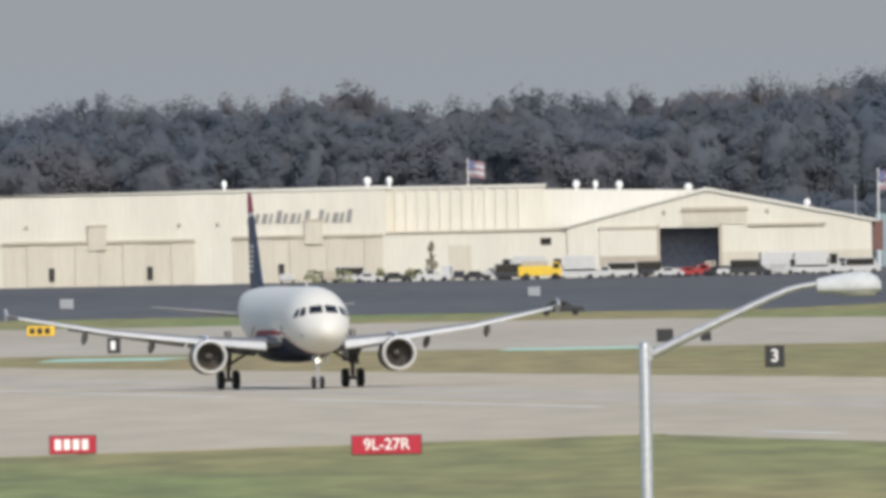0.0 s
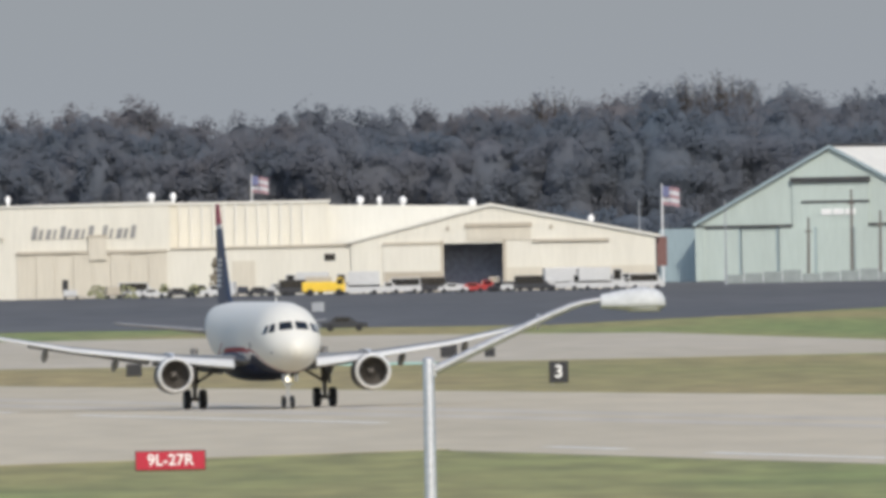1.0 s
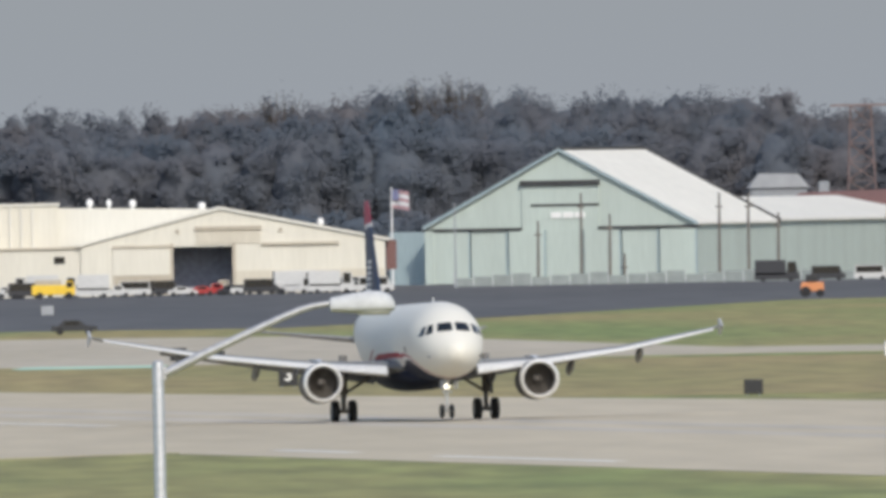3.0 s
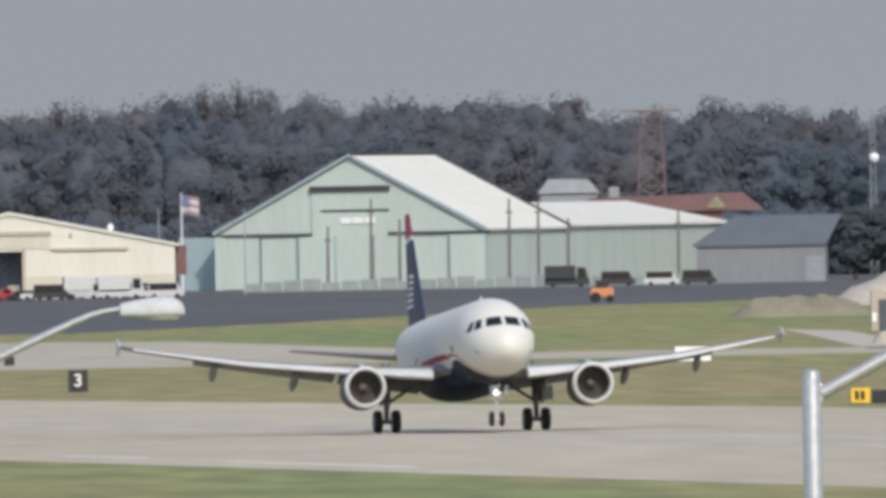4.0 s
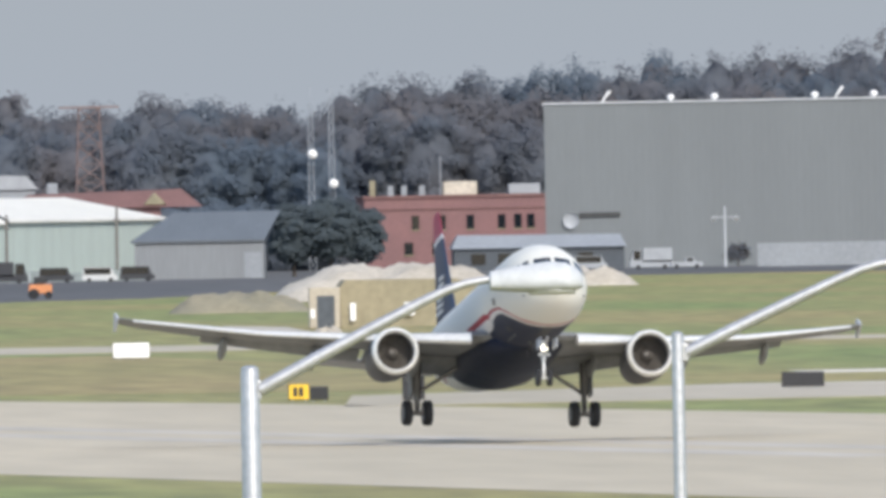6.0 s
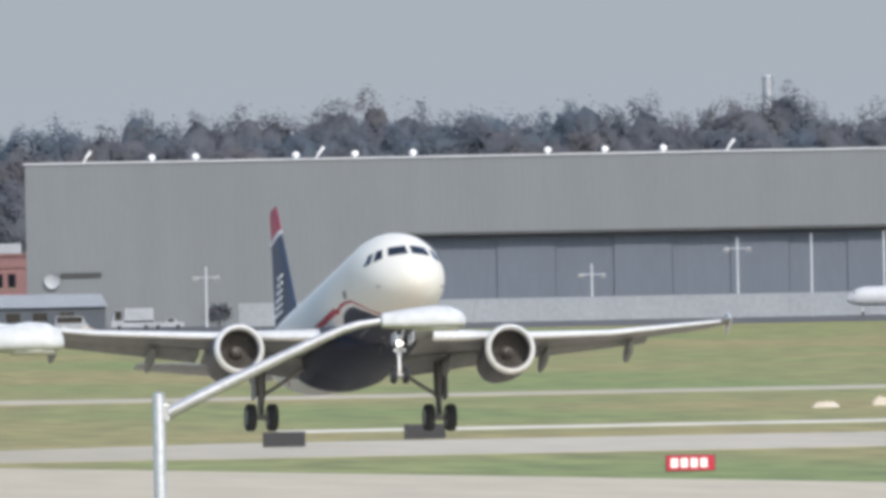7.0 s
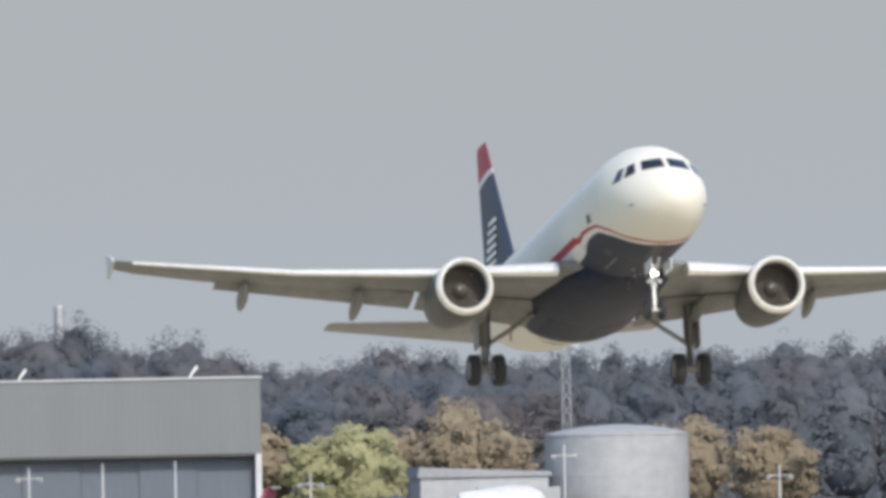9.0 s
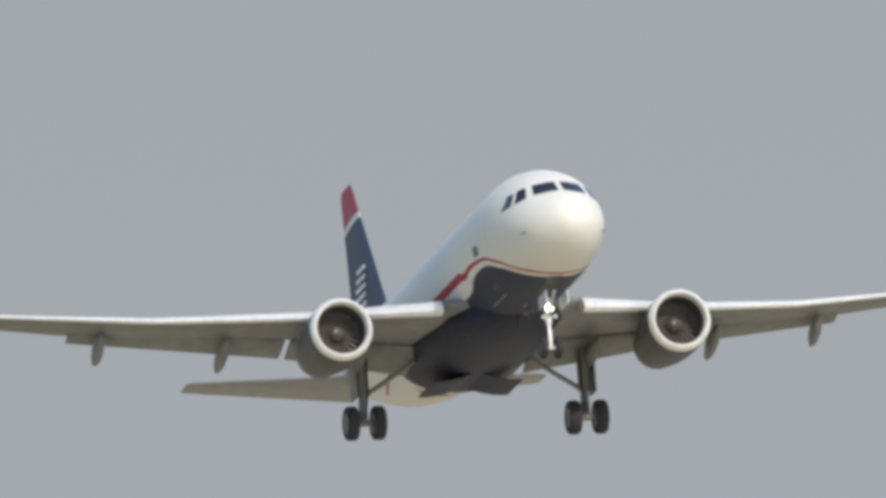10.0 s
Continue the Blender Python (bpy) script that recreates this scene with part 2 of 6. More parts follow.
def livery():
    """White above, navy below, a red and a white stripe between that follow a curve along the hull; x forward, z up."""
    m = material("airliner_livery", (0.80, 0.79, 0.75), 0.5, 0, 0.03, 0.4, gloss=0.12)
    n, l = m.node_tree.nodes, m.node_tree.links
    co, sep = n.new("ShaderNodeTexCoord"), n.new("ShaderNodeSeparateXYZ")
    l.new(co.outputs["Object"], sep.inputs[0])
    along = n.new("ShaderNodeMapRange")
    along.inputs["From Min"].default_value, along.inputs["From Max"].default_value = 16.1, -17.74
    l.new(sep.outputs["X"], along.inputs["Value"])
    curve = n.new("ShaderNodeFloatCurve")
    pts = curve.mapping.curves[0].points
    line = ((0, 0.216), (0.065, 0.232), (0.108, 0.332), (0.152, 0.472), (0.188, 0.532), (0.225, 0.53), (0.262, 0.478), (0.31, 0.472), (0.40, 0.47), (0.50, 0.45), (0.555, 0.36), (0.60, 0.22), (0.645, 0.05), (0.69, 0.0), (1, 0.0))
    pts[0].location, pts[1].location = line[0], line[-1]
    for p in line[1:-1]:
        pts.new(*p)
    curve.mapping.update()
    l.new(along.outputs[0], curve.inputs["Value"])
    # the curve's 0..1 spans 0.44 to 5.44 m
    lift = n.new("ShaderNodeMath")
    lift.operation = "MULTIPLY_ADD"
    lift.inputs[1].default_value, lift.inputs[2].default_value = 5.0, 0.44
    l.new(curve.outputs[0], lift.inputs[0])
    over = n.new("ShaderNodeMath")
    over.operation = "SUBTRACT"
    l.new(sep.outputs["Z"], over.inputs[0])
    l.new(lift.outputs[0], over.inputs[1])
    ramp = n.new("ShaderNodeValToRGB")
    ramp.color_ramp.interpolation = "CONSTANT"
    e = ramp.color_ramp.elements
    e[0].position, e[0].color = 0.0, (0.036, 0.040, 0.062, 1)
    e[1].position, e[1].color = 0.5, (0.66, 0.62, 0.58, 1)
    for p, c in ((0.575, (0.34, 0.03, 0.045, 1)), (0.625, (0.65, 0.63, 0.565, 1))):
        e.new(p).color = c
    shift = n.new("ShaderNodeMapRange")
    shift.inputs["From Min"].default_value, shift.inputs["From Max"].default_value = -1.5, 1.5
    # the stripes widen from the nose towards the wing
    wide = n.new("ShaderNodeMapRange")
    wide.inputs["From Min"].default_value, wide.inputs["From Max"].default_value = 0.19, 0.27
    wide.inputs["To Min"].default_value, wide.inputs["To Max"].default_value = 1.35, 0.50
    l.new(along.outputs[0], wide.inputs["Value"])
    scaled = n.new("ShaderNodeMath")
    scaled.operation = "MULTIPLY"
    l.new(over.outputs[0], scaled.inputs[0])
    l.new(wide.outputs[0], scaled.inputs[1])
    l.new(scaled.outputs[0], shift.inputs["Value"])
    l.new(shift.outputs[0], ramp.inputs["Fac"])
    l.new(ramp.outputs[0], n["Principled BSDF"].inputs["Base Color"])
    return m


def fin_livery():
    """Navy fin with a white band and a red tip; z up."""
    m = material("fin_livery", (0.8, 0.8, 0.8), 0.55, 0, 0.03, 0.4)
    n, l = m.node_tree.nodes, m.node_tree.links
    co, sep = n.new("ShaderNodeTexCoord"), n.new("ShaderNodeSeparateXYZ")
    l.new(co.outputs["Object"], sep.inputs[0])
    add = n.new("ShaderNodeMath")
    add.operation = "MULTIPLY_ADD"
    add.inputs[1].default_value = -0.06
    l.new(sep.outputs["X"], add.inputs[0])
    l.new(sep.outputs["Z"], add.inputs[2])
    ramp = n.new("ShaderNodeValToRGB")
    ramp.color_ramp.interpolation = "CONSTANT"
    e = ramp.color_ramp.elements
    e[0].position, e[0].color = 0.0, (0.020, 0.034, 0.075, 1)
    e[1].position, e[1].color = 0.66, (0.66, 0.63, 0.60, 1)
    e.new(0.705).color = (0.36, 0.028, 0.06, 1)
    span = n.new("ShaderNodeMapRange")
    span.inputs["From Min"].default_value, span.inputs["From Max"].default_value = 8.0, 13.0
    l.new(add.outputs[0], span.inputs["Value"])
    l.new(span.outputs[0], ramp.inputs["Fac"])
    l.new(ramp.outputs[0], n["Principled BSDF"].inputs["Base Color"])
    return m


HULL, FIN_PAINT = livery(), fin_livery()


def haze_backdrop():
    """Plain pale sky far behind everything."""
    m = bpy.data.materials.new("hazy_sky")
    m.use_nodes = True
    n, l = m.node_tree.nodes, m.node_tree.links
    n.remove(n["Principled BSDF"])
    em, co, sep, ramp, span = n.new("ShaderNodeEmission"), n.new("ShaderNodeTexCoord"), n.new("ShaderNodeSeparateXYZ"), n.new("ShaderNodeValToRGB"), n.new("ShaderNodeMapRange")
    span.inputs["From Max"].default_value = 260
    l.new(co.outputs["Object"], sep.inputs[0])
    l.new(sep.outputs["Z"], span.inputs["Value"])
    l.new(span.outputs[0], ramp.inputs["Fac"])
    e = ramp.color_ramp.elements
    e[0].color, e[1].color = (0.262, 0.288, 0.326, 1), (0.250, 0.268, 0.288, 1)
    e.new(0.32).color = (0.258, 0.277, 0.294, 1)
    l.new(ramp.outputs[0], em.inputs["Color"])
    l.new(em.outputs[0], n["Material Output"].inputs["Surface"])
    return m


SKY_HAZE = haze_backdrop()


# ---- mesh helpers ----
def finish(name, bm, mat, smooth=False):
    me = bpy.data.meshes.new(name)
    bmesh.ops.recalc_face_normals(bm, faces=bm.faces)
    bm.to_mesh(me)
    bm.free()
    for m in mat if isinstance(mat, (list, tuple)) else (mat,):
        me.materials.append(m)
    if smooth:
        me.polygons.foreach_set("use_smooth", [True] * len(me.polygons))
        me.set_sharp_from_angle(angle=radians(40))
    return me


def part(name, bm, mat, parent, label="", smooth=False, at=None):
    """One mesh object under a thing or a part."""
    ob = new(name, bm if isinstance(bm, bpy.types.Mesh) else finish(name, bm, mat, smooth))
    ob.parent = parent
    if at is not None:
        ob.matrix_basis = at
    return tagged(ob, label)


def thing(name, label, category, m=None, group="", kind=""):
    ob = new(name)
    ob.empty_display_size = 0.5
    if m is not None:
        ob.matrix_basis = m
    return tagged(ob, label, category, group, kind)


def solo(name, bm, mat, label, category, m=None, group="", kind="", smooth=False):
    ob = new(name, finish(name, bm, mat, smooth))
    if m is not None:
        ob.matrix_basis = m
    return tagged(ob, label, category, group, kind)


def box(bm, x0, y0, z0, x1, y1, z1, bevel=0.0):
    r = bmesh.ops.create_cube(bm, size=1, matrix=Matrix.Translation(((x0 + x1) / 2, (y0 + y1) / 2, (z0 + z1) / 2)) @ Matrix.Diagonal((x1 - x0, y1 - y0, z1 - z0, 1)))
    if bevel:
        vs = set(r["verts"])
        bmesh.ops.bevel(bm, geom=[e for e in bm.edges if e.verts[0] in vs and e.verts[1] in vs], offset=bevel, segments=2, affect="EDGES", profile=0.5)
    return bm


def boxed(x0, y0, z0, x1, y1, z1, bevel=0.0):
    return box(bmesh.new(), x0, y0, z0, x1, y1, z1, bevel)


def loft(rings, closed=True, caps=True, bm=None):
    """A skin over rings of points, all of one length."""
    bm = bm or bmesh.new()
    vs = [[bm.verts.new(p) for p in ring] for ring in rings]
    k = len(vs[0])
    for a, b in zip(vs, vs[1:]):
        for i in range(k if closed else k - 1):
            j = (i + 1) % k
            bm.faces.new((a[i], a[j], b[j], b[i]))
    if caps and closed:
        bm.faces.new(vs[0][::-1])
        bm.faces.new(vs[-1])
    return bm


def ring(centre, u, v, ru, rv=None, n=12):
    rv = ru if rv is None else rv
    c, u, v = Vector(centre), Vector(u), Vector(v)
    return [c + u * (ru * math.cos(2 * math.pi * i / n)) + v * (rv * math.sin(2 * math.pi * i / n)) for i in range(n)]


def tube(path, radii, n=10, bm=None, caps=True):
    """A round rod along a path with a radius at each point."""
    pts = [Vector(p) for p in path]
    if not isinstance(radii, (list, tuple)):
        radii = [radii] * len(pts)
    rings = []
    for i, p in enumerate(pts):
        d = (pts[min(i + 1, len(pts) - 1)] - pts[max(i - 1, 0)]).normalized()
        side = d.cross(Vector((0, 0, 1)) if abs(d.z) < 0.95 else Vector((1, 0, 0))).normalized()
        rings.append(ring(p, side, d.cross(side), radii[i], n=n))
    return loft(rings, caps=caps, bm=bm)


def lathe(profile, axis_at, axis=(1, 0, 0), u=(0, 1, 0), v=(0, 0, 1), n=32, caps=False, bm=None):
    """Turned shape: profile of (along, radius)."""
    a = Vector(axis)
    return loft([ring(Vector(axis_at) + a * s, u, v, r, n=n) for s, r in profile], caps=caps, bm=bm)


def slab(corners, z, thick):
    bm = bmesh.new()
    top = [bm.verts.new((x, y, z)) for x, y in corners]
    bot = [bm.verts.new((x, y, z - thick)) for x, y in corners]
    bm.faces.new(top)
    bm.faces.new(bot[::-1])
    k = len(top)
    for i in range(k):
        bm.faces.new((top[i], bot[i], bot[(i + 1) % k], top[(i + 1) % k]))
    return bm


def prism(outline, y0, y1, bm=None):
    """An outline in x, z drawn out along y."""
    bm = bm or bmesh.new()
    f = [bm.verts.new((x, y0, z)) for x, z in outline]
    b = [bm.verts.new((x, y1, z)) for x, z in outline]
    bm.faces.new(f)
    bm.faces.new(b[::-1])
    k = len(f)
    for i in range(k):
        bm.faces.new((f[i], b[i], b[(i + 1) % k], f[(i + 1) % k]))
    return bm


def letters(text, size, mat, parent, m, name="lettering", label=""):
    """Raised characters in the built-in font; local x to the right, y up."""
    cu = bpy.data.curves.new(name, "FONT")
    cu.body, cu.size, cu.extrude, cu.align_x, cu.align_y = text, size, 0.01, "CENTER", "CENTER"
    cu.offset = 0.012 * size
    tmp = bpy.data.objects.new(name, cu)
    me = bpy.data.meshes.new_from_object(tmp)
    bpy.data.objects.remove(tmp)
    me.materials.append(mat)
    return part(name, me, None, parent, label, at=m)


# ---- sky behind all ----
bm = bmesh.new()
cols = [[bm.verts.new((4965 * math.sin(a), 4965 * math.cos(a), z)) for z in (-5, 120, 260, 620)] for a in (radians(-34 + 2 * i) for i in range(35))]
for p, q in zip(cols, cols[1:]):
    for k in range(3):
        bm.faces.new((p[k], q[k], q[k + 1], p[k + 1]))
tagged(new("backdrop", finish("backdrop", bm, SKY_HAZE)), "plain pale grey-blue hazy sky", "sky", kind="structure")


# ---- ground, runway, taxiways ----
RUN_AT, RUN_DIR, RUN_OUT = Vector((-9.2, 1532)), Vector((0.166, -0.986)), Vector((0.986, 0.166))


def along(s, off):
    p = RUN_AT + RUN_DIR * s + RUN_OUT * off
    return (p.x, p.y)


def surface(name, corners, z, thick, mat, label, category):
    return tagged(new(name, finish(name, slab(corners, z, thick), mat)), label, category, kind="structure")


bm = bmesh.new()
bmesh.ops.create_grid(bm, x_segments=60, y_segments=60, size=1, matrix=Matrix.Translation((0, 2200, 0)) @ Matrix.Diagonal((3500, 3400, 1, 1)))
tagged(new("ground", finish("ground", bm, GRASS)), "flat airfield ground of mown green and straw-coloured grass", "ground", kind="structure")
surface("runway", [along(-2600, -40), along(354, -40), along(360, -41), along(1500, -40), along(1500, 44), along(140, 44), along(0, 35), along(-250, 24), along(-2600, 24)], 0.02, 0.3, CONCRETE, "pale weathered concrete runway with tyre marks", "runway")
surface("taxiway_entry", [(11.5, 1180), (8.1, 1174), (-18.5, 1125), (-90, 985), (-300, 985), (-300, 1825), (-96, 1821)], 0.026, 0.3, CONCRETE, "pale concrete taxiway joining the runway", "taxiway")
surface("taxiway_far", [(-420, 2000), (-60, 1960), (16, 1925), (60, 1945), (420, 1950), (420, 1995), (120, 1998), (62, 2050), (40, 2370), (15, 2430), (-420, 2480)], 0.02, 0.3, ROAD, "pale concrete taxiway crossing the grass", "taxiway")
surface("taxiway_link", [(62, 1362), (150, 1362), (330, 1352), (330, 1475), (140, 1472), (90, 1478), (66, 1440)], 0.02, 0.3, ROAD, "pale concrete link taxiway beside the runway", "taxiway")
surface("dry_grass_strip", [(-70, 1560), (40, 1500), (74, 1470), (84, 1640), (70, 1900), (30, 1930), (-70, 1960)], 0.010, 0.2, DRY_GRASS, "strip of dry straw-coloured mown grass beside the runway", "grass")
surface("service_road", [(100, 1560), (360, 1562), (360, 1590), (100, 1586)], 0.02, 0.3, PALE_ROAD, "narrow pale concrete service road in the grass", "road")
surface("apron", [(-420, 2720), (-20, 2660), (33, 2600), (60, 2792), (104, 3178), (121, 3212), (150, 3420), (190, 3880), (700, 3880), (900, 4980), (-900, 4980), (-900, 2740)], 0.02, 0.3, ASPHALT, "dark weathered asphalt apron before the hangars", "apron")
for name, corners in (("green_island", [(-30, 1872), (-21, 1866), (-19, 1898), (-29, 1902)]), ("green_island", [(4, 1908), (15, 1905), (16, 1930), (5, 1934)])):
    surface(name, corners, 0.032, 0.2, GREEN_PAINT, "pale green painted pavement island", "painted island")


def stripe(corners):
    return solo("pavement_marking", slab(corners, 0.036, 0.01), WHITE_MARK, "white painted edge line on the concrete", "marking", group="runway edge lines", kind="structure")


for s0, s1, off in ((352, 372, -35.5), (398, 440, -36.5), (-40, 60, -14), (90, 190, -15)):
    stripe([along(s0, off), along(s1, off), along(s1, off + 0.9), along(s0, off + 0.9)])
for s0, s1, off, w in ((-300, 500, 2.4, 3.2), (-300, 500, -6.0, 3.2)):
    c = [along(s0, off), along(s1, off), along(s1, off + w), along(s0, off + w)]
    solo("tyre_marks", slab(c, 0.027, 0.005), RUBBER_MARK, "dark tyre rubber streaks along the runway", "tyre marks", kind="structure")


# ---- the airliner ----
NOSE = 16.1  # ahead of the main wheels
HULL_STATIONS = (  # behind the nose, half width, bottom, top (above the hull's axis)
    (0.0, 0.02, -0.62, -0.58), (0.12, 0.30, -0.92, -0.28), (0.35, 0.56, -1.14, -0.04), (0.8, 0.92, -1.42, 0.24), (1.45, 1.25, -1.68, 0.56),
    (2.0, 1.45, -1.82, 0.90), (2.6, 1.62, -1.93, 1.25), (3.3, 1.76, -2.00, 1.56), (4.2, 1.88, -2.05, 1.82), (5.2, 1.95, -2.07, 1.99),
    (6.5, 1.975, -2.07, 2.07), (10, 1.975, -2.07, 2.07), (14, 1.975, -2.07, 2.07), (19, 1.975, -2.07, 2.07), (24, 1.975, -2.07, 2.07), (26, 1.96, -1.92, 2.07),
    (28, 1.85, -1.58, 2.06), (30, 1.65, -1.08, 2.03), (32, 1.36, -0.48, 1.97), (34, 1.0, 0.16, 1.89), (36, 0.56, 0.82, 1.80), (37.1, 0.28, 1.15, 1.72), (37.5, 0.10, 1.32, 1.58))
HULL_STATIONS = tuple((6.5 - (6.5 - d) * 0.90 if d < 6.5 else d, w, lo, hi) for d, w, lo, hi in HULL_STATIONS)
HULL_STATIONS = tuple((d - 3.73 if d >= 24 else d - 2 if d > 15 else d, w, lo, hi) for d, w, lo, hi in HULL_STATIONS)
AXIS = 4.07


def hull_at(d):
    for a, b in zip(HULL_STATIONS, HULL_STATIONS[1:]):
        if a[0] <= d <= b[0]:
            f = (d - a[0]) / (b[0] - a[0])
            return [p + (q - p) * f for p, q in zip(a[1:], b[1:])]
    return list(HULL_STATIONS[0 if d < 1 else -1][1:])


def hull_point(d, phi, out=0.0):
    """A point of the skin: d behind the nose, phi degrees from the top towards port."""
    w, lo, hi = hull_at(d)
    r, c = (hi - lo) / 2 + out, (hi + lo) / 2
    return (NOSE - d, (w + out) * math.sin(radians(phi)), AXIS + c + r * math.cos(radians(phi)))


def skin_patch(d0, d1, p0, p1, skew=0.0, out=0.02, nd=4, np_=5):
    bm = bmesh.new()
    g = []
    for i in range(nd + 1):
        row = []
        for j in range(np_ + 1):
            f = j / np_
            row.append(bm.verts.new(hull_point(d0 + (d1 - d0) * i / nd + skew * f, p0 + (p1 - p0) * f, out)))
        g.append(row)
    for i in range(nd):
        for j in range(np_):
            bm.faces.new((g[i][j], g[i + 1][j], g[i + 1][j + 1], g[i][j + 1]))
    return bm


def nose_at(y, z, out=0.02):
    """The point of the nose's skin straight ahead of y, z (z above the hull's axis)."""
    lo_d, hi_d = 0.0, 8.0
    for _ in range(40):
        d = (lo_d + hi_d) / 2
        w, lo, hi = hull_at(d)
        inside = (y / w) ** 2 + ((z - (lo + hi) / 2) / ((hi - lo) / 2)) ** 2 < 1
        lo_d, hi_d = (lo_d, d) if inside else (d, hi_d)
    w, lo, hi = hull_at(hi_d)
    nrm = Vector((0.5, y / w ** 2, (z - (lo + hi) / 2) / ((hi - lo) / 2) ** 2)).normalized() * out
    return Vector((NOSE - hi_d, y, AXIS + z)) + nrm


def nose_pane(s, corners, n=6):
    """A pane that follows the nose's skin inside four corners seen from ahead."""
    (ay, az), (by, bz), (cy, cz), (dy, dz) = corners
    bm, g = bmesh.new(), []
    for i in range(n + 1):
        f = i / n
        g.append([])
        for j in range(n + 1):
            e = j / n
            yy = (ay + (by - ay) * f) * (1 - e) + (dy + (cy - dy) * f) * e
            zz = (az + (bz - az) * f) * (1 - e) + (dz + (cz - dz) * f) * e
            g[-1].append(bm.verts.new(nose_at(s * yy, zz)))
    for i in range(n):
        for j in range(n):
            bm.faces.new((g[i][j], g[i + 1][j], g[i + 1][j + 1], g[i][j + 1]))
    return bm


def aerofoil(le, chord, z, y, thick, twist=0.0, up=(0, 0, 1), camber=0.02, n=9):
    """A wing section: leading edge at x = le, running aft."""
    pts = []
    prof = [(i / n) ** 1.6 for i in range(n + 1)]
    half = lambda t: thick * chord * 2.6 * (0.2969 * math.sqrt(t) - 0.126 * t - 0.3516 * t * t + 0.2843 * t ** 3 - 0.1015 * t ** 4) * 1.9
    for s, seq in ((1, prof[::-1]), (-1, prof[1:])):
        for t in seq:
            h = s * half(t) + camber * chord * math.sin(math.pi * t) * 0.5
            pts.append(Vector((le - t * chord, y, z)) + Vector(up) * (h - twist * t * chord))
    return pts


def wing_line(y):
    """Leading edge, chord and height of the wing at a span y."""
    table = ((1.2, 6.4, 7.0, 2.72), (1.97, 5.9, 6.7, 2.78), (6.3, 3.6, 4.1, 3.08), (11.0, 1.1, 2.9, 3.62), (16.0, -1.55, 1.65, 4.50), (16.85, -2.1, 1.2, 4.70))
    for a, b in zip(table, table[1:]):
        if y <= b[0]:
            f = (y - a[0]) / (b[0] - a[0])
            return [p + (q - p) * f for p, q in zip(a[1:], b[1:])]
    return table[-1][1:]


def build_wing(plane, s):
    wing = bmesh.new()
    rings = []
    for y in (1.2, 1.97, 4.2, 6.3, 8.6, 11.0, 13.5, 16.0, 16.85):
        le, ch, z = wing_line(y)
        rings.append(aerofoil(le, ch * (0.80 if y < 13.4 else 1.0), z, s * y, 0.125 if y < 3 else 0.105, twist=0.03))
    wing = part("wing", loft(rings), WING_GREY, plane, smooth=True)
    slat = []
    for y in (2.4, 6.3, 11.0, 16.3):
        le, ch, z = wing_line(y)
        slat.append(ring((le + 0.06 * ch, s * y, z - 0.035 * ch), (0.8, 0, -0.3), (0.3, 0, 0.8), 0.085 * ch, 0.045 * ch, n=12))
    part("slat", loft(slat), BARE_METAL, wing, "polished metal leading-edge slat", smooth=True)
    for y0, y1 in ((2.0, 6.2), (6.4, 13.2)):
        rr = []
        for y in (y0, y1):
            le, ch, z = wing_line(y)
            rr.append(aerofoil(le - 0.77 * ch, 0.29 * ch, z - 0.035 * ch, s * y, 0.13, twist=0.30))
        part("flap", loft(rr), WING_GREY, wing, "extended trailing-edge flap", smooth=True)
    for y in (4.0, 8.4, 12.3):
        le, ch, z = wing_line(y)
        x0, x1 = le - 0.50 * ch, le - 1.12 * ch
        prof = [(0.0, 0.02), (0.15, 0.16), (0.4, 0.24), (0.7, 0.22), (0.9, 0.12), (1.0, 0.02)]
        rr = [ring((x0 + (x1 - x0) * f, s * y, z - 0.07 * ch - 0.62 * f - 0.10), (0, 1, 0), (0, 0, 1), r * 0.8, r * 1.35, n=10) for f, r in prof]
        part("flap_track_fairing", loft(rr), WING_GREY, wing, smooth=True)
    fence = [(-2.2, 4.7), (-2.7, 4.98), (-3.15, 5.1), (-3.3, 5.08), (-3.2, 4.7), (-3.35, 4.28), (-3.15, 4.24), (-2.65, 4.45)]
    bm = bmesh.new()
    a = [bm.verts.new((x, s * 16.84, z)) for x, z in fence]
    b = [bm.verts.new((x, s * 16.93, z)) for x, z in fence]
    bm.faces.new(a), bm.faces.new(b[::-1])
    for i in range(len(a)):
        j = (i + 1) % len(a)
        bm.faces.new((a[i], b[i], b[j], a[j]))
    part("wingtip_fence", bm, GREY_PAINT, wing, "grey upright wingtip fence")


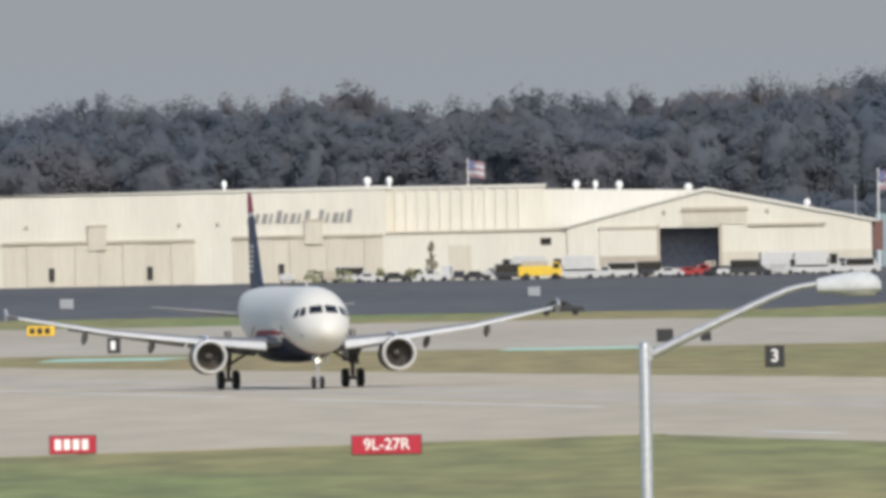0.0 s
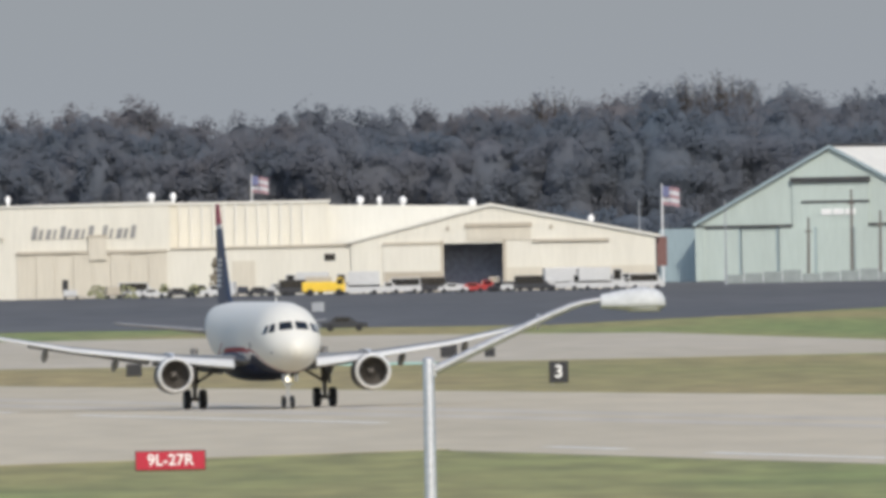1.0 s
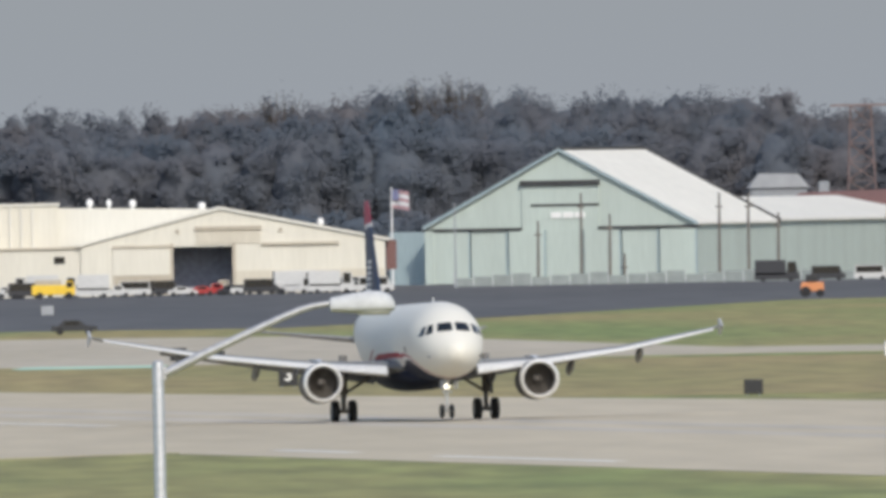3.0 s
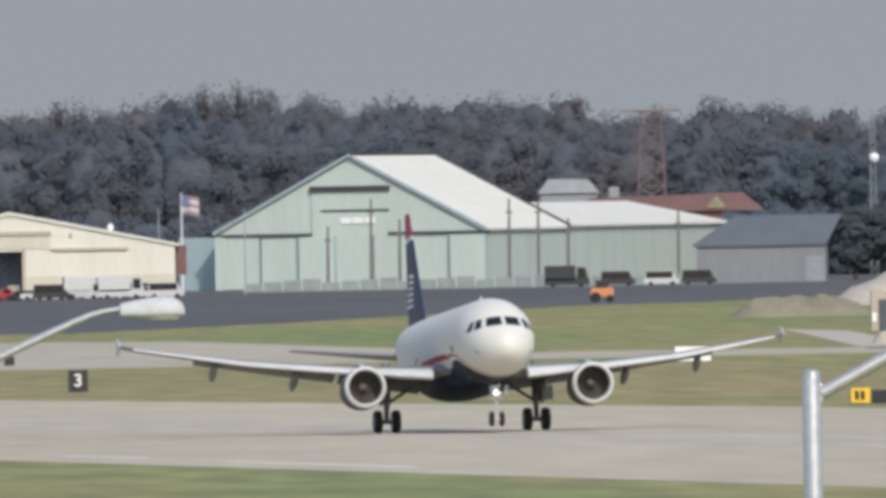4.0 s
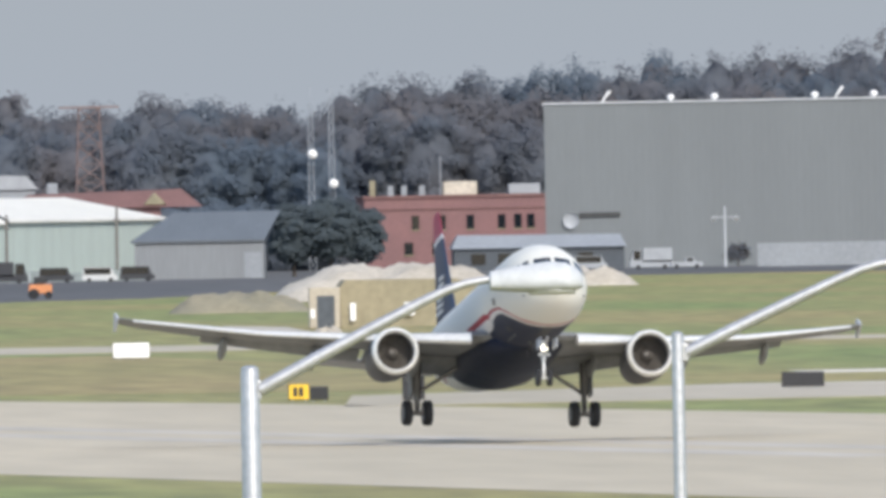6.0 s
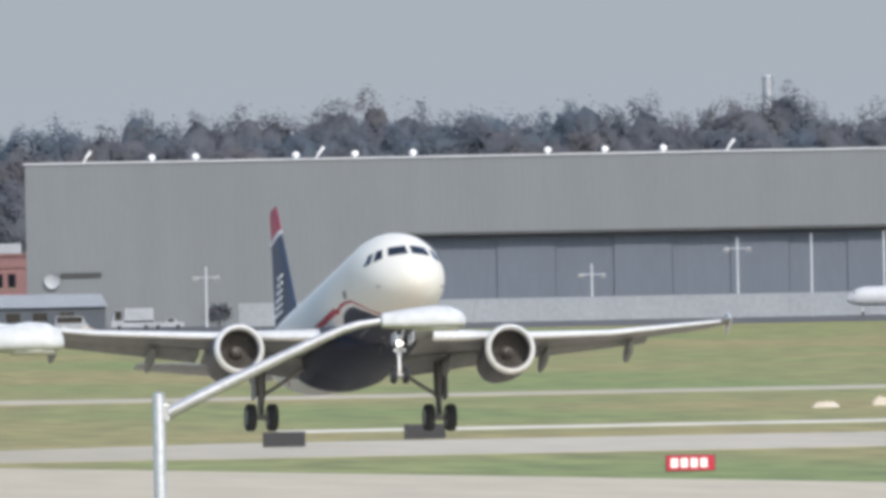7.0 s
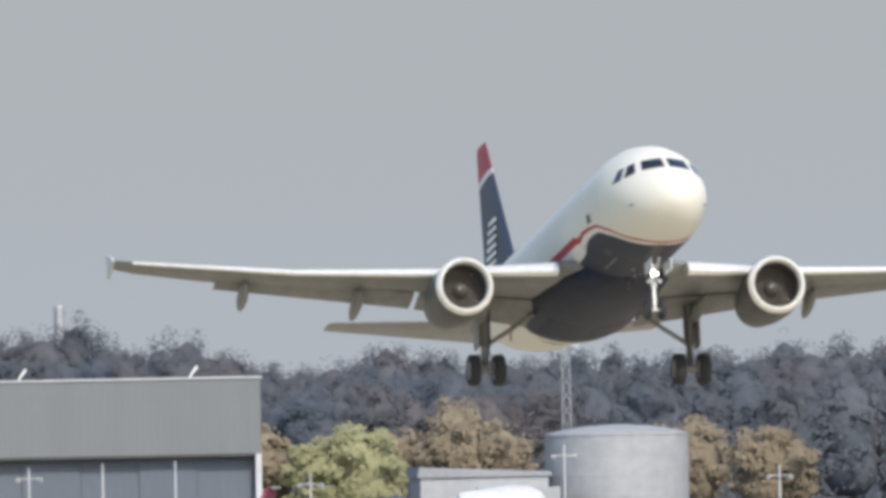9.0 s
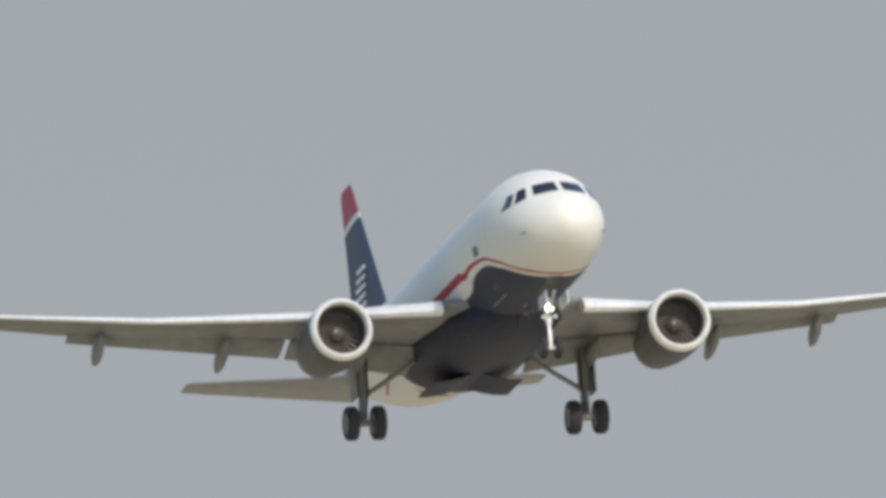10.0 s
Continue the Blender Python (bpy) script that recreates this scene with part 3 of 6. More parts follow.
def build_engine(plane, s):
    c = (0.5, s * 5.75, 2.02)
    outer = [(5.52, 0.98, 0), (5.42, 1.03, 0), (5.2, 1.05, 0.01), (4.7, 1.065, 0.02), (4.0, 1.05, 0.04), (3.2, 0.98, 0.06), (2.5, 0.88, 0.07), (1.9, 0.78, 0.08), (1.85, 0.74, 0.08), (2.0, 0.70, 0.08)]
    skin = loft([ring((c[0] + a, c[1], c[2] - dz), (0, 1, 0), (0, 0, 1), r, n=36) for a, r, dz in outer], caps=False)
    engine = part("engine", skin, NACELLE, plane, "grey engine nacelle", smooth=True)
    lip = [(5.35, 1.065), (5.50, 1.02), (5.58, 0.965), (5.60, 0.92), (5.57, 0.875), (5.47, 0.845), (5.25, 0.83)]
    part("inlet_lip", lathe(lip, c), BARE_METAL, engine, "polished metal inlet lip", smooth=True)
    part("inlet_duct", lathe([(5.27, 0.83), (4.9, 0.84), (4.3, 0.87)], c), NACELLE, engine, smooth=True)
    rr = []
    for r, w, t in ((0.24, 0.05, 0.10), (0.55, 0.075, 0.07), (0.86, 0.09, 0.04)):
        rr.append([(t, w, r), (-t, -w, r), (-t - 0.02, -w, r), (t - 0.02, w, r)])
    blade = finish("fan_blade", loft(rr), FAN_METAL)
    for i in range(24):
        part("fan_blade", blade, None, engine, at=pose(4.95, c[1], c[2], 15 * i, 0, 0))
    part("fan_backing", lathe([(4.2, 0.88), (4.19, 0.01)], c), DARK_METAL, engine)
    part("spinner", lathe([(4.35, 0.30), (4.60, 0.26), (4.82, 0.15), (4.93, 0.03)], c, n=20), FAN_METAL, engine, "dark pointed fan spinner", smooth=True)
    part("spinner_mark", boxed(c[0] + 4.80, c[1] - 0.11, c[2] - 0.02, c[0] + 4.90, c[1] - 0.02, c[2] + 0.07), TAIL_GREY, engine, "white swirl mark")
    part("exhaust_nozzle", lathe([(2.4, 0.66), (1.6, 0.56), (0.9, 0.44), (0.88, 0.40), (1.3, 0.38)], c), DARK_METAL, engine, smooth=True)
    part("exhaust_plug", lathe([(1.3, 0.32), (0.8, 0.24), (0.3, 0.04)], c, n=20), DARK_METAL, engine, smooth=True)
    rr = []
    for x, z0, z1, w in ((5.0, 2.98, 3.14, 0.05), (4.2, 2.86, 3.28, 0.18), (2.6, 2.8, 3.30, 0.22), (0.4, 2.5, 3.10, 0.20), (-1.0, 2.85, 3.00, 0.05)):
        rr.append([(x, s * 5.75 - w, z0), (x, s * 5.75 + w, z0), (x, s * 5.75 + w, z1), (x, s * 5.75 - w, z1)])
    part("pylon", loft(rr), GREY_PAINT, engine)


def wheel(name, parent, x, y, z, r, w, rim_w=0.02):
    prof = [(-w / 2 + 0.02, r * 0.58), (-w / 2, r * 0.72), (-w / 2 + 0.02, r * 0.90), (-w / 2 + 0.08, r * 0.985), (0, r), (w / 2 - 0.08, r * 0.985), (w / 2 - 0.02, r * 0.90), (w / 2, r * 0.72), (w / 2 - 0.02, r * 0.58)]
    t = part(name, lathe(prof, (0, 0, 0), axis=(0, 1, 0), u=(1, 0, 0), v=(0, 0, 1), n=28), TYRE, parent, "black rubber tyre", smooth=True, at=pose(x, y, z))
    part("rim", lathe([(-w / 2 + 0.04, 0.01), (-w / 2 + 0.05, r * 0.35), (-w / 2 + 0.02, r * 0.58), (w / 2 - 0.02, r * 0.58), (w / 2 - 0.05, r * 0.35), (w / 2 - 0.04, 0.01)], (0, 0, 0), axis=(0, 1, 0), u=(1, 0, 0), v=(0, 0, 1), n=20), DARK_METAL, t, "dark metal wheel rim", smooth=True)
    return t


def build_main_gear(plane, s):
    y = s * 3.8
    gear = part("main_gear", tube([(0, y, 3.5), (0, y, 1.5), (0, y, 1.45)], [0.22, 0.21, 0.23], 14), GEAR_GREY, plane, "grey enamelled main landing gear leg", smooth=True)
    part("oleo", tube([(0, y, 1.5), (0, y, 0.5)], 0.125, 12), GEAR_GREY, gear, smooth=True)
    part("side_brace", tube([(0.1, s * 2.0, 2.6), (0.05, s * 2.9, 2.0), (0, y, 1.45)], 0.085, 8), GEAR_GREY, gear)
    part("torque_link", loft([[(-0.16, y - 0.12, 1.4), (-0.16, y + 0.12, 1.4), (-0.22, y + 0.12, 1.4), (-0.22, y - 0.12, 1.4)], [(-0.42, y - 0.06, 0.95), (-0.42, y + 0.06, 0.95), (-0.48, y + 0.06, 0.95), (-0.48, y - 0.06, 0.95)], [(-0.12, y - 0.08, 0.55), (-0.12, y + 0.08, 0.55), (-0.18, y + 0.08, 0.55), (-0.18, y - 0.08, 0.55)]]), STRUT_METAL, gear)
    part("axle", tube([(0, y - 0.5, 0.55), (0, y + 0.5, 0.55)], 0.11, 12), GEAR_GREY, gear)
    part("hydraulic_line", tube([(0.2, y - s * 0.16, 3.0), (0.24, y - s * 0.14, 1.6), (0.2, y, 0.7)], 0.03, 6), TYRE, gear)
    part("leg_door", boxed(-0.42, y + s * 0.25, 1.35, 0.42, y + s * 0.32, 2.95, 0.02), WING_GREY, gear, "grey landing gear leg door")
    for o in (-0.46, 0.46):
        wheel("wheel", gear, 0, y + o, 0.56, 0.575, 0.42)
    return gear


def build_nose_gear(plane):
    at = pose(11.03, 0, 1.95)
    gear = part("nose_gear", tube([(0, 0, 0.1), (0.02, 0, -0.75)], 0.11, 12), STRUT_METAL, plane, "white enamelled nose landing gear leg", smooth=True, at=at)
    part("oleo", tube([(0.02, 0, -0.7), (0.02, 0, -1.5)], 0.065, 10), BARE_METAL, gear, smooth=True)
    part("drag_brace", tube([(0.05, 0, -0.55), (1.1, 0, 0.1)], 0.055, 8), STRUT_METAL, gear)
    part("axle", tube([(0.02, -0.3, -1.57), (0.02, 0.3, -1.57)], 0.06, 10), STRUT_METAL, gear)
    part("taxi_light", lathe([(0.0, 0.03), (0.03, 0.11), (0.12, 0.14), (0.15, 0.125), (0.155, 0.01)], (0.14, 0, -0.28), n=16), LIT_LAMP, gear, "lit round taxi light", smooth=True)
    for o in (-0.19, 0.19):
        part("runway_light", lathe([(0.0, 0.02), (0.02, 0.07), (0.09, 0.085), (0.095, 0.01)], (0.12, o, -0.55), n=14), LENS, gear, smooth=True)
        wheel("wheel", gear, 0.02, o * 1.35, -1.57, 0.375, 0.22)
    for o in (-1, 1):
        part("bay_door", boxed(0.35, o * 0.36 - 0.02, -0.40, 1.45, o * 0.36 + 0.02, 0.06, 0.015), GREY_PAINT, gear, "grey nose gear bay door")
    return gear


def build_airliner():
    plane = thing("airliner", "white twin-engine airliner with navy belly, red stripe and navy fin", "airplane")
    rings, legs = [], []
    for d, w, lo, hi in HULL_STATIONS:
        rings.append([(NOSE - d, w * math.sin(a), AXIS + (hi + lo) / 2 + (hi - lo) / 2 * math.cos(a)) for a in (2 * math.pi * i / 48 for i in range(48))])
    hull = part("fuselage", loft(rings), HULL, plane, "glossy white hull with navy belly and red stripe", smooth=True)
    for s in (-1, 1):
        part("windshield", nose_pane(s, ((0.09, 0.50), (0.87, 0.44), (0.78, 0.88), (0.09, 0.95))), GLASS_DARK, hull, "dark windshield pane")
        part("side_window", nose_pane(s, ((1.08, 0.38), (1.40, 0.27), (1.21, 0.77), (0.97, 0.85))), GLASS_DARK, hull, "dark cockpit side window")
        part("side_window", nose_pane(s, ((1.49, 0.25), (1.69, 0.20), (1.46, 0.68), (1.29, 0.75))), GLASS_DARK, hull, "dark cockpit side window")
        part("air_probe", tube([hull_point(2.2, s * 104, 0.0), hull_point(2.15, s * 104, 0.12), hull_point(1.9, s * 104, 0.14)], 0.03, 6), DARK_METAL, hull)
        part("static_port_panel", skin_patch(6.2, 6.75, s * 97, s * 106, 0.0, 0.012), DARK_METAL, hull, "dark open vent panel")
        for d in (5.0, 27.3):
            for a, b in ((d, d + 0.04), (d + 0.82, d + 0.86)):
                part("door_edge", skin_patch(a, b, s * 55, s * 103, 0, 0.006, 1, 6), GREY_PAINT, hull)
    for s in (-1, 1):
        part("aft_stripe", skin_patch(17.2, 17.6, s * 98, s * 142, 6.0, 0.012, 2, 14), STRIPE_RED, hull, "dull red stripe sweeping under the aft hull")
    # no hole in the hull: the bay's inner shade is a black patch
    part("nose_gear_bay_shade", skin_patch(3.5, 5.6, 173, 187, 0, 0.01, 5, 4), SIGN_AND_BAY_BLACK, hull, "black patch standing for the shade of the open nose gear bay")
    for d0, d1, p0, p1, m in ((6.3, 6.9, 136, 144, SIGN_AND_BAY_BLACK), (7.6, 8.0, 130, 136, SIGN_AND_BAY_BLACK), (6.6, 8.5, 150.5, 152, WING_GREY), (6.6, 8.5, 208, 209.5, WING_GREY), (6.3, 6.9, 216, 224, SIGN_AND_BAY_BLACK),
                              (8.3, 8.36, 118, 242, SIGN_AND_BAY_BLACK), (6.0, 6.05, 130, 230, SIGN_AND_BAY_BLACK), (8.1, 8.9, 172, 178, DARK_METAL), (7.2, 7.6, 183, 187, WING_GREY)):
        part("belly_panel", skin_patch(d0, d1, p0, p1, 0, 0.008, 3, 10 if p1 - p0 > 40 else 3), m, hull)
    for d in (7.5, 9.0):
        part("belly_antenna", loft([[(NOSE - d + 0.2, -0.02, 1.95), (NOSE - d + 0.2, 0.02, 1.95), (NOSE - d - 0.2, 0.02, 1.95), (NOSE - d - 0.2, -0.02, 1.95)], [(NOSE - d - 0.05, -0.015, 1.62), (NOSE - d - 0.05, 0.015, 1.62), (NOSE - d - 0.2, 0.015, 1.62), (NOSE - d - 0.2, -0.015, 1.62)]]), BELLY, hull)
    rr = []
    for d, w, h, z in ((10.2, 0.2, 0.1, -1.95), (11.2, 1.3, 0.55, -1.72), (12.6, 1.95, 0.95, -1.50), (15, 2.15, 1.10, -1.42), (19.2, 2.15, 1.10, -1.42), (20.4, 1.85, 0.95, -1.45), (21.6, 1.1, 0.55, -1.65), (22.4, 0.2, 0.1, -1.9)):
        rr.append(ring((17.7 - d, 0, AXIS + z), (0, 1, 0), (0, 0, 1), w, h, n=28))
    fairing = part("belly_fairing", loft(rr), NAVY, plane, "navy wing-root belly fairing", smooth=True)
    rr = [ring((17.7 - d, 0, AXIS + z), (0, 1, 0), (0, 0, 1), w, h, n=28) for d, w, h, z in ((20.0, 1.965, 1.015, -1.44), (20.4, 1.865, 0.965, -1.45), (20.7, 1.68, 0.865, -1.50))]
    part("fairing_trim", loft(rr, caps=False), WHITE_MARK, fairing, "pale trailing edge of the belly fairing", smooth=True)
    # the fairing is uncut: a black sheet paints the shade inside each bay
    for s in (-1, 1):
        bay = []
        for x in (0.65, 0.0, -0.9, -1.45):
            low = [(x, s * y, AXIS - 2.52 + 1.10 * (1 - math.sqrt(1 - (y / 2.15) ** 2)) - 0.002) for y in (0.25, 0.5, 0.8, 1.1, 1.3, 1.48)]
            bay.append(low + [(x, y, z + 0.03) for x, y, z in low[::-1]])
        part("wheel_bay_shade", loft(bay), SIGN_AND_BAY_BLACK, fairing, "black sheet standing for the shade of the open main wheel bay")
    for s in (-1, 1):
        build_wing(plane, s)
        build_engine(plane, s)
        legs.append(build_main_gear(plane, s))
        rr = [aerofoil(-11.37, 4.1, 4.35, s * 0.5, 0.09, camber=0), aerofoil(-14.62, 1.5, 4.98, s * 6.15, 0.08, camber=0), aerofoil(-14.87, 1.1, 5.0, s * 6.25, 0.05, camber=0)]
        part("tailplane", loft(rr), TAIL_GREY, plane, "grey horizontal tailplane", smooth=True)
    rr = [aerofoil(-8.0, 8.2, 5.55, 0, 0.03, up=(0, 1, 0), camber=0), aerofoil(-10.9, 5.25, 6.35, 0, 0.06, up=(0, 1, 0), camber=0), aerofoil(-14.85, 1.75, 11.6, 0, 0.06, up=(0, 1, 0), camber=0), aerofoil(-15.1, 1.35, 11.85, 0, 0.03, up=(0, 1, 0), camber=0)]
    fin = part("fin", loft(rr), FIN_PAINT, plane, "navy fin with a red tip and white band", smooth=True)
    for s in (-1, 1):
        for i in range(6):
            bm = boxed(-15.27 + 0.16 * i, s * 0.165 - 0.012, 7.0 + 0.30 * i, -13.57 + 0.05 * i, s * 0.165 + 0.012, 7.15 + 0.30 * i)
            part("emblem_bar", bm, WHITE_MARK, fin, "pale bar of the fin emblem")
    part("dorsal_antenna", boxed(NOSE - 9.2, -0.02, AXIS + 2.05, NOSE - 8.8, 0.02, AXIS + 2.3), WHITE_PAINT, plane)
    nose_gear = build_nose_gear(plane)
    doors = []
    for s in (-1, 1):
        # curved like the fairing's underside, hinged at the keel
        sections = []
        for x in (1.0, 0.4, -0.6, -1.2):
            low = [(x, s * y, 1.10 * (1 - math.sqrt(1 - ((y + 0.18) / 2.15) ** 2)) - 0.02) for y in (0.0, 0.3, 0.6, 0.9, 1.15, 1.35)]
            sections.append(low + [(x, y, z - 0.05) for x, y, z in low[::-1]])
        doors.append(part("bay_door", loft(sections), NAVY, plane, "navy curved main landing gear bay door", at=pose(-0.3, s * 0.18, AXIS - 2.455)))
    return plane, nose_gear, legs, doors


airliner, nose_gear, main_gears, bay_doors = build_airliner()


# ---- street lamps near the camera ----
def street_lamp(x, y, top, arm_z, head_x0, head_x1, head_z, girth=1.0, bulk=1.0):
    lamp = thing("street_lamp", "galvanised steel street lamp with an arm and a flat cobra head", "street lamp", pose(x, y, 0), "street lamps along the road")
    part("pole", tube([(0, 0, 0), (0, 0, top * 0.5), (0, 0, top - 0.02), (0, 0, top)], [r * girth for r in (0.125, 0.108, 0.096, 0.09)], 20), GALVANISED, lamp, smooth=True)
    part("base_plate", boxed(-0.22, -0.22, 0, 0.22, 0.22, 0.05, 0.01), GALVANISED, lamp)
    part("cap", lathe([(0, 0.095 * girth), (0.03, 0.09 * girth), (0.05, 0.05 * girth), (0.055, 0.01)], (0, 0, top), axis=(0, 0, 1), u=(1, 0, 0), v=(0, 1, 0), n=20), GALVANISED, lamp, smooth=True)
    part("clamp", boxed(0.04, -0.05, arm_z - 0.10, 0.12, 0.05, arm_z + 0.10, 0.015), GALVANISED, lamp)
    a, b = head_x0 - x, head_x1 - x
    rise = head_z - arm_z
    pts = [(0.10, 0, arm_z)] + [(0.10 + (a - 0.10) * f, 0, arm_z + rise * g) for f, g in ((0.25, 0.29), (0.5, 0.57), (0.7, 0.79), (0.82, 0.91), (0.9, 0.965), (1.0, 1.0))] + [(a + 0.12, 0, head_z + 0.005)]
    part("arm", tube(pts, [0.072, 0.069, 0.062, 0.055, 0.05, 0.045, 0.04, 0.038], 14), GALVANISED, lamp, smooth=True)
    n = b - a
    head_z -= 0.11 * (bulk - 1)
    prof = ((0.0, 0.06, 0.07, 0.0), (0.015, 0.09, 0.095, -0.005), (0.30, 0.15, 0.13, -0.005), (0.62, 0.185, 0.155, 0.0), (0.82, 0.175, 0.145, 0.0), (0.95, 0.13, 0.105, -0.01), (1.0, 0.07, 0.055, -0.015))
    rr = []
    for f, w, h, dz in prof:
        h *= bulk
        rr.append([(a + n * f, w * math.cos(t), head_z + dz + (h if math.sin(t) > 0 else h * 0.45) * math.sin(t)) for t in (2 * math.pi * i / 20 for i in range(20))])
    head = part("lamp_head", loft(rr), LAMP_WHITE, lamp, "off-white cobra lamp head", smooth=True)
    part("lens", loft([ring((a + n * f, 0, head_z - 0.05 * bulk), (0, 1, 0), (0, 0, 1), w, 0.035 * bulk, n=14) for f, w in ((0.42, 0.05), (0.5, 0.11), (0.7, 0.14), (0.86, 0.10), (0.92, 0.03))]), LENS, head, smooth=True)


street_lamp(2.92, 372, 8.42, 8.28, 5.45, 6.40, 9.26, 0.88, 1.5)
street_lamp(11.0, 263, 8.78, 8.58, 13.50, 14.47, 9.68, 1.0, 1.45)
street_lamp(16.5, 281, 8.96, 8.78, 18.98, 19.92, 9.75, 0.70, 1.2)
street_lamp(21.5, 243, 9.49, 9.36, 23.98, 24.82, 10.17, 0.75)


# ---- airfield signs ----
def sign_panel(x, y, w, h, face, label, text="", ink=None, bars=0, legs=True, lift=0.25, turn=0.0, category="sign"):
    s = thing("airfield_sign", label, category, pose(x, y, 0.01, 0, 0, turn), "airfield signs")
    box_ = part("housing", boxed(-w / 2, -0.12, lift, w / 2, 0.12, lift + h, 0.03), SIGN_AND_BAY_BLACK, s)
    part("face", boxed(-w / 2 + 0.04, -0.15, lift + 0.04, w / 2 - 0.04, -0.125, lift + h - 0.04), face, box_)
    if text:
        letters(text, h * 0.80, ink, box_, pose(0, -0.165, lift + h / 2, 90, 0, 0), label="white raised characters" if ink is SIGN_WHITE else "black raised characters")
    for i in range(bars):
        bw = (w - 0.5) / bars
        part("bar", boxed(-w / 2 + 0.25 + i * bw, -0.165, lift + h * 0.22, -w / 2 + 0.25 + (i + 0.72) * bw, -0.152, lift + h * 0.78), ink, box_)
    for lx in ((-w * 0.32, w * 0.32) if legs else ()):
        part("leg", tube([(lx, 0, 0), (lx, 0, lift + 0.02)], 0.04, 8), GALVANISED, s)
    return s


sign_panel(-2.6, 1099, 3.05, 0.86, SIGN_RED, "red runway holding sign with white characters on the grass", "9L-27R", SIGN_WHITE, lift=0.02)
sign_panel(-16.6, 1129, 2.1, 0.84, SIGN_RED, "red holding sign with blurred white markings on the grass", "", SIGN_WHITE, 4, lift=0.02)
sign_panel(97.6, 1225, 2.4, 0.80, SIGN_RED, "red holding sign with blurred white markings by the runway", "", SIGN_WHITE, 4, lift=0.02)
sign_panel(21.2, 1635, 1.25, 1.42, SIGN_AND_BAY_BLACK, "black distance sign with a white number beside the runway", "3", SIGN_WHITE, lift=0.1)
sign_panel(67.0, 1388, 1.22, 1.42, SIGN_AND_BAY_BLACK, "black distance sign with a white number beside the runway", "4", SIGN_WHITE, lift=0.1)
sign_panel(121.6, 1356, 1.1, 1.38, SIGN_AND_BAY_BLACK, "black distance sign with a blurred white mark beside the runway", "", SIGN_WHITE, 1, lift=0.1)
sign_panel(61.2, 1399, 1.15, 0.9, SIGN_YELLOW, "yellow taxiway sign with blurred black markings on the grass", "", SIGN_AND_BAY_BLACK, 2, lift=0.12)
for x, y, w, h in ((62.35, 1399.5, 1.0, 0.75), (46.3, 1481, 1.1, 0.85), (91.0, 1430, 2.4, 0.85), (102.0, 1474, 2.4, 0.85)):
    sign_panel(x, y, w, h, SIGN_AND_BAY_BLACK, "dark back of an airfield sign standing on the grass", lift=0.1)
sign_panel(-25.5, 1960, 1.0, 1.2, SIGN_AND_BAY_BLACK, "small black distance sign with a white mark", "", SIGN_WHITE, 1, lift=0.1)
sign_panel(-35.5, 2236, 2.5, 0.95, SIGN_YELLOW, "yellow taxiway sign with blurred black markings", "", SIGN_AND_BAY_BLACK, 3)
sign_panel(68.7, 1848, 2.7, 1.15, SIGN_WHITE, "plain white equipment box on the grass", lift=0.1, category="equipment box")
for x, w, h in ((17.1, 1.3, 1.0), (20.3, 0.8, 0.7)):
    sign_panel(x, 1975, w, h, SIGN_AND_BAY_BLACK, "dark back of an airfield sign beside the far taxiway", lift=0.1)
sign_panel(-6.7, 1798, 1.1, 0.9, SIGN_AND_BAY_BLACK, "dark back of an airfield sign standing on the grass", lift=0.1)
sign_panel(-43.9, 2958, 1.7, 1.2, TANK_GREY, "small grey-white marker board on the apron", lift=0.1, category="marker board")
sign_panel(11.0, 3098, 1.6, 1.2, TANK_GREY, "small grey-white marker board on the apron", lift=0.1, category="marker board")


for x, y_ in ((95.6, 1942),):
    p = thing("marker_post", "short white marker post on the grass", "marker post", pose(x, y_, 0.05))
    part("post", tube([(0, 0, 0), (0, 0, 1.0), (0, 0, 1.35)], [0.14, 0.14, 0.10], 10), SIGN_WHITE, p)
    part("foot", boxed(-0.3, -0.3, 0, 0.3, 0.3, 0.1, 0.02), GREY_PAINT, p)


def rock_pile(x, y, w, h, mat, label, seed, category="rubble pile", deep=None, name="rubble_pile"):
    rnd = random.Random(seed)
    bm = bmesh.new()
    bmesh.ops.create_grid(bm, x_segments=36, y_segments=16, size=1)
    for v in bm.verts:
        e = max(0.0, 1 - abs(v.co.x) ** 4) * max(0.0, 1 - abs(v.co.y) ** 2.0)
        v.co.z = h * e * (0.80 + 0.34 * noise.noise(Vector((v.co.x * 3.5 + seed, v.co.y * 2 + seed, 0)))) + h * 0.10 * e * noise.noise(v.co * 14) - 0.05
        v.co.x *= w / 2
        v.co.y *= (deep or w * 0.3) / 2
    return solo(name, bm, mat, label, category, pose(x, y, 0.02), smooth=True)


rock_pile(146, 1716, 2.0, 0.5, SAND, "small heap of pale rubble on the grass", 3, name="rubble_heap")
rock_pile(150.8, 1728, 1.3, 0.7, SAND, "small heap of pale rubble on the grass", 5, name="rubble_heap")


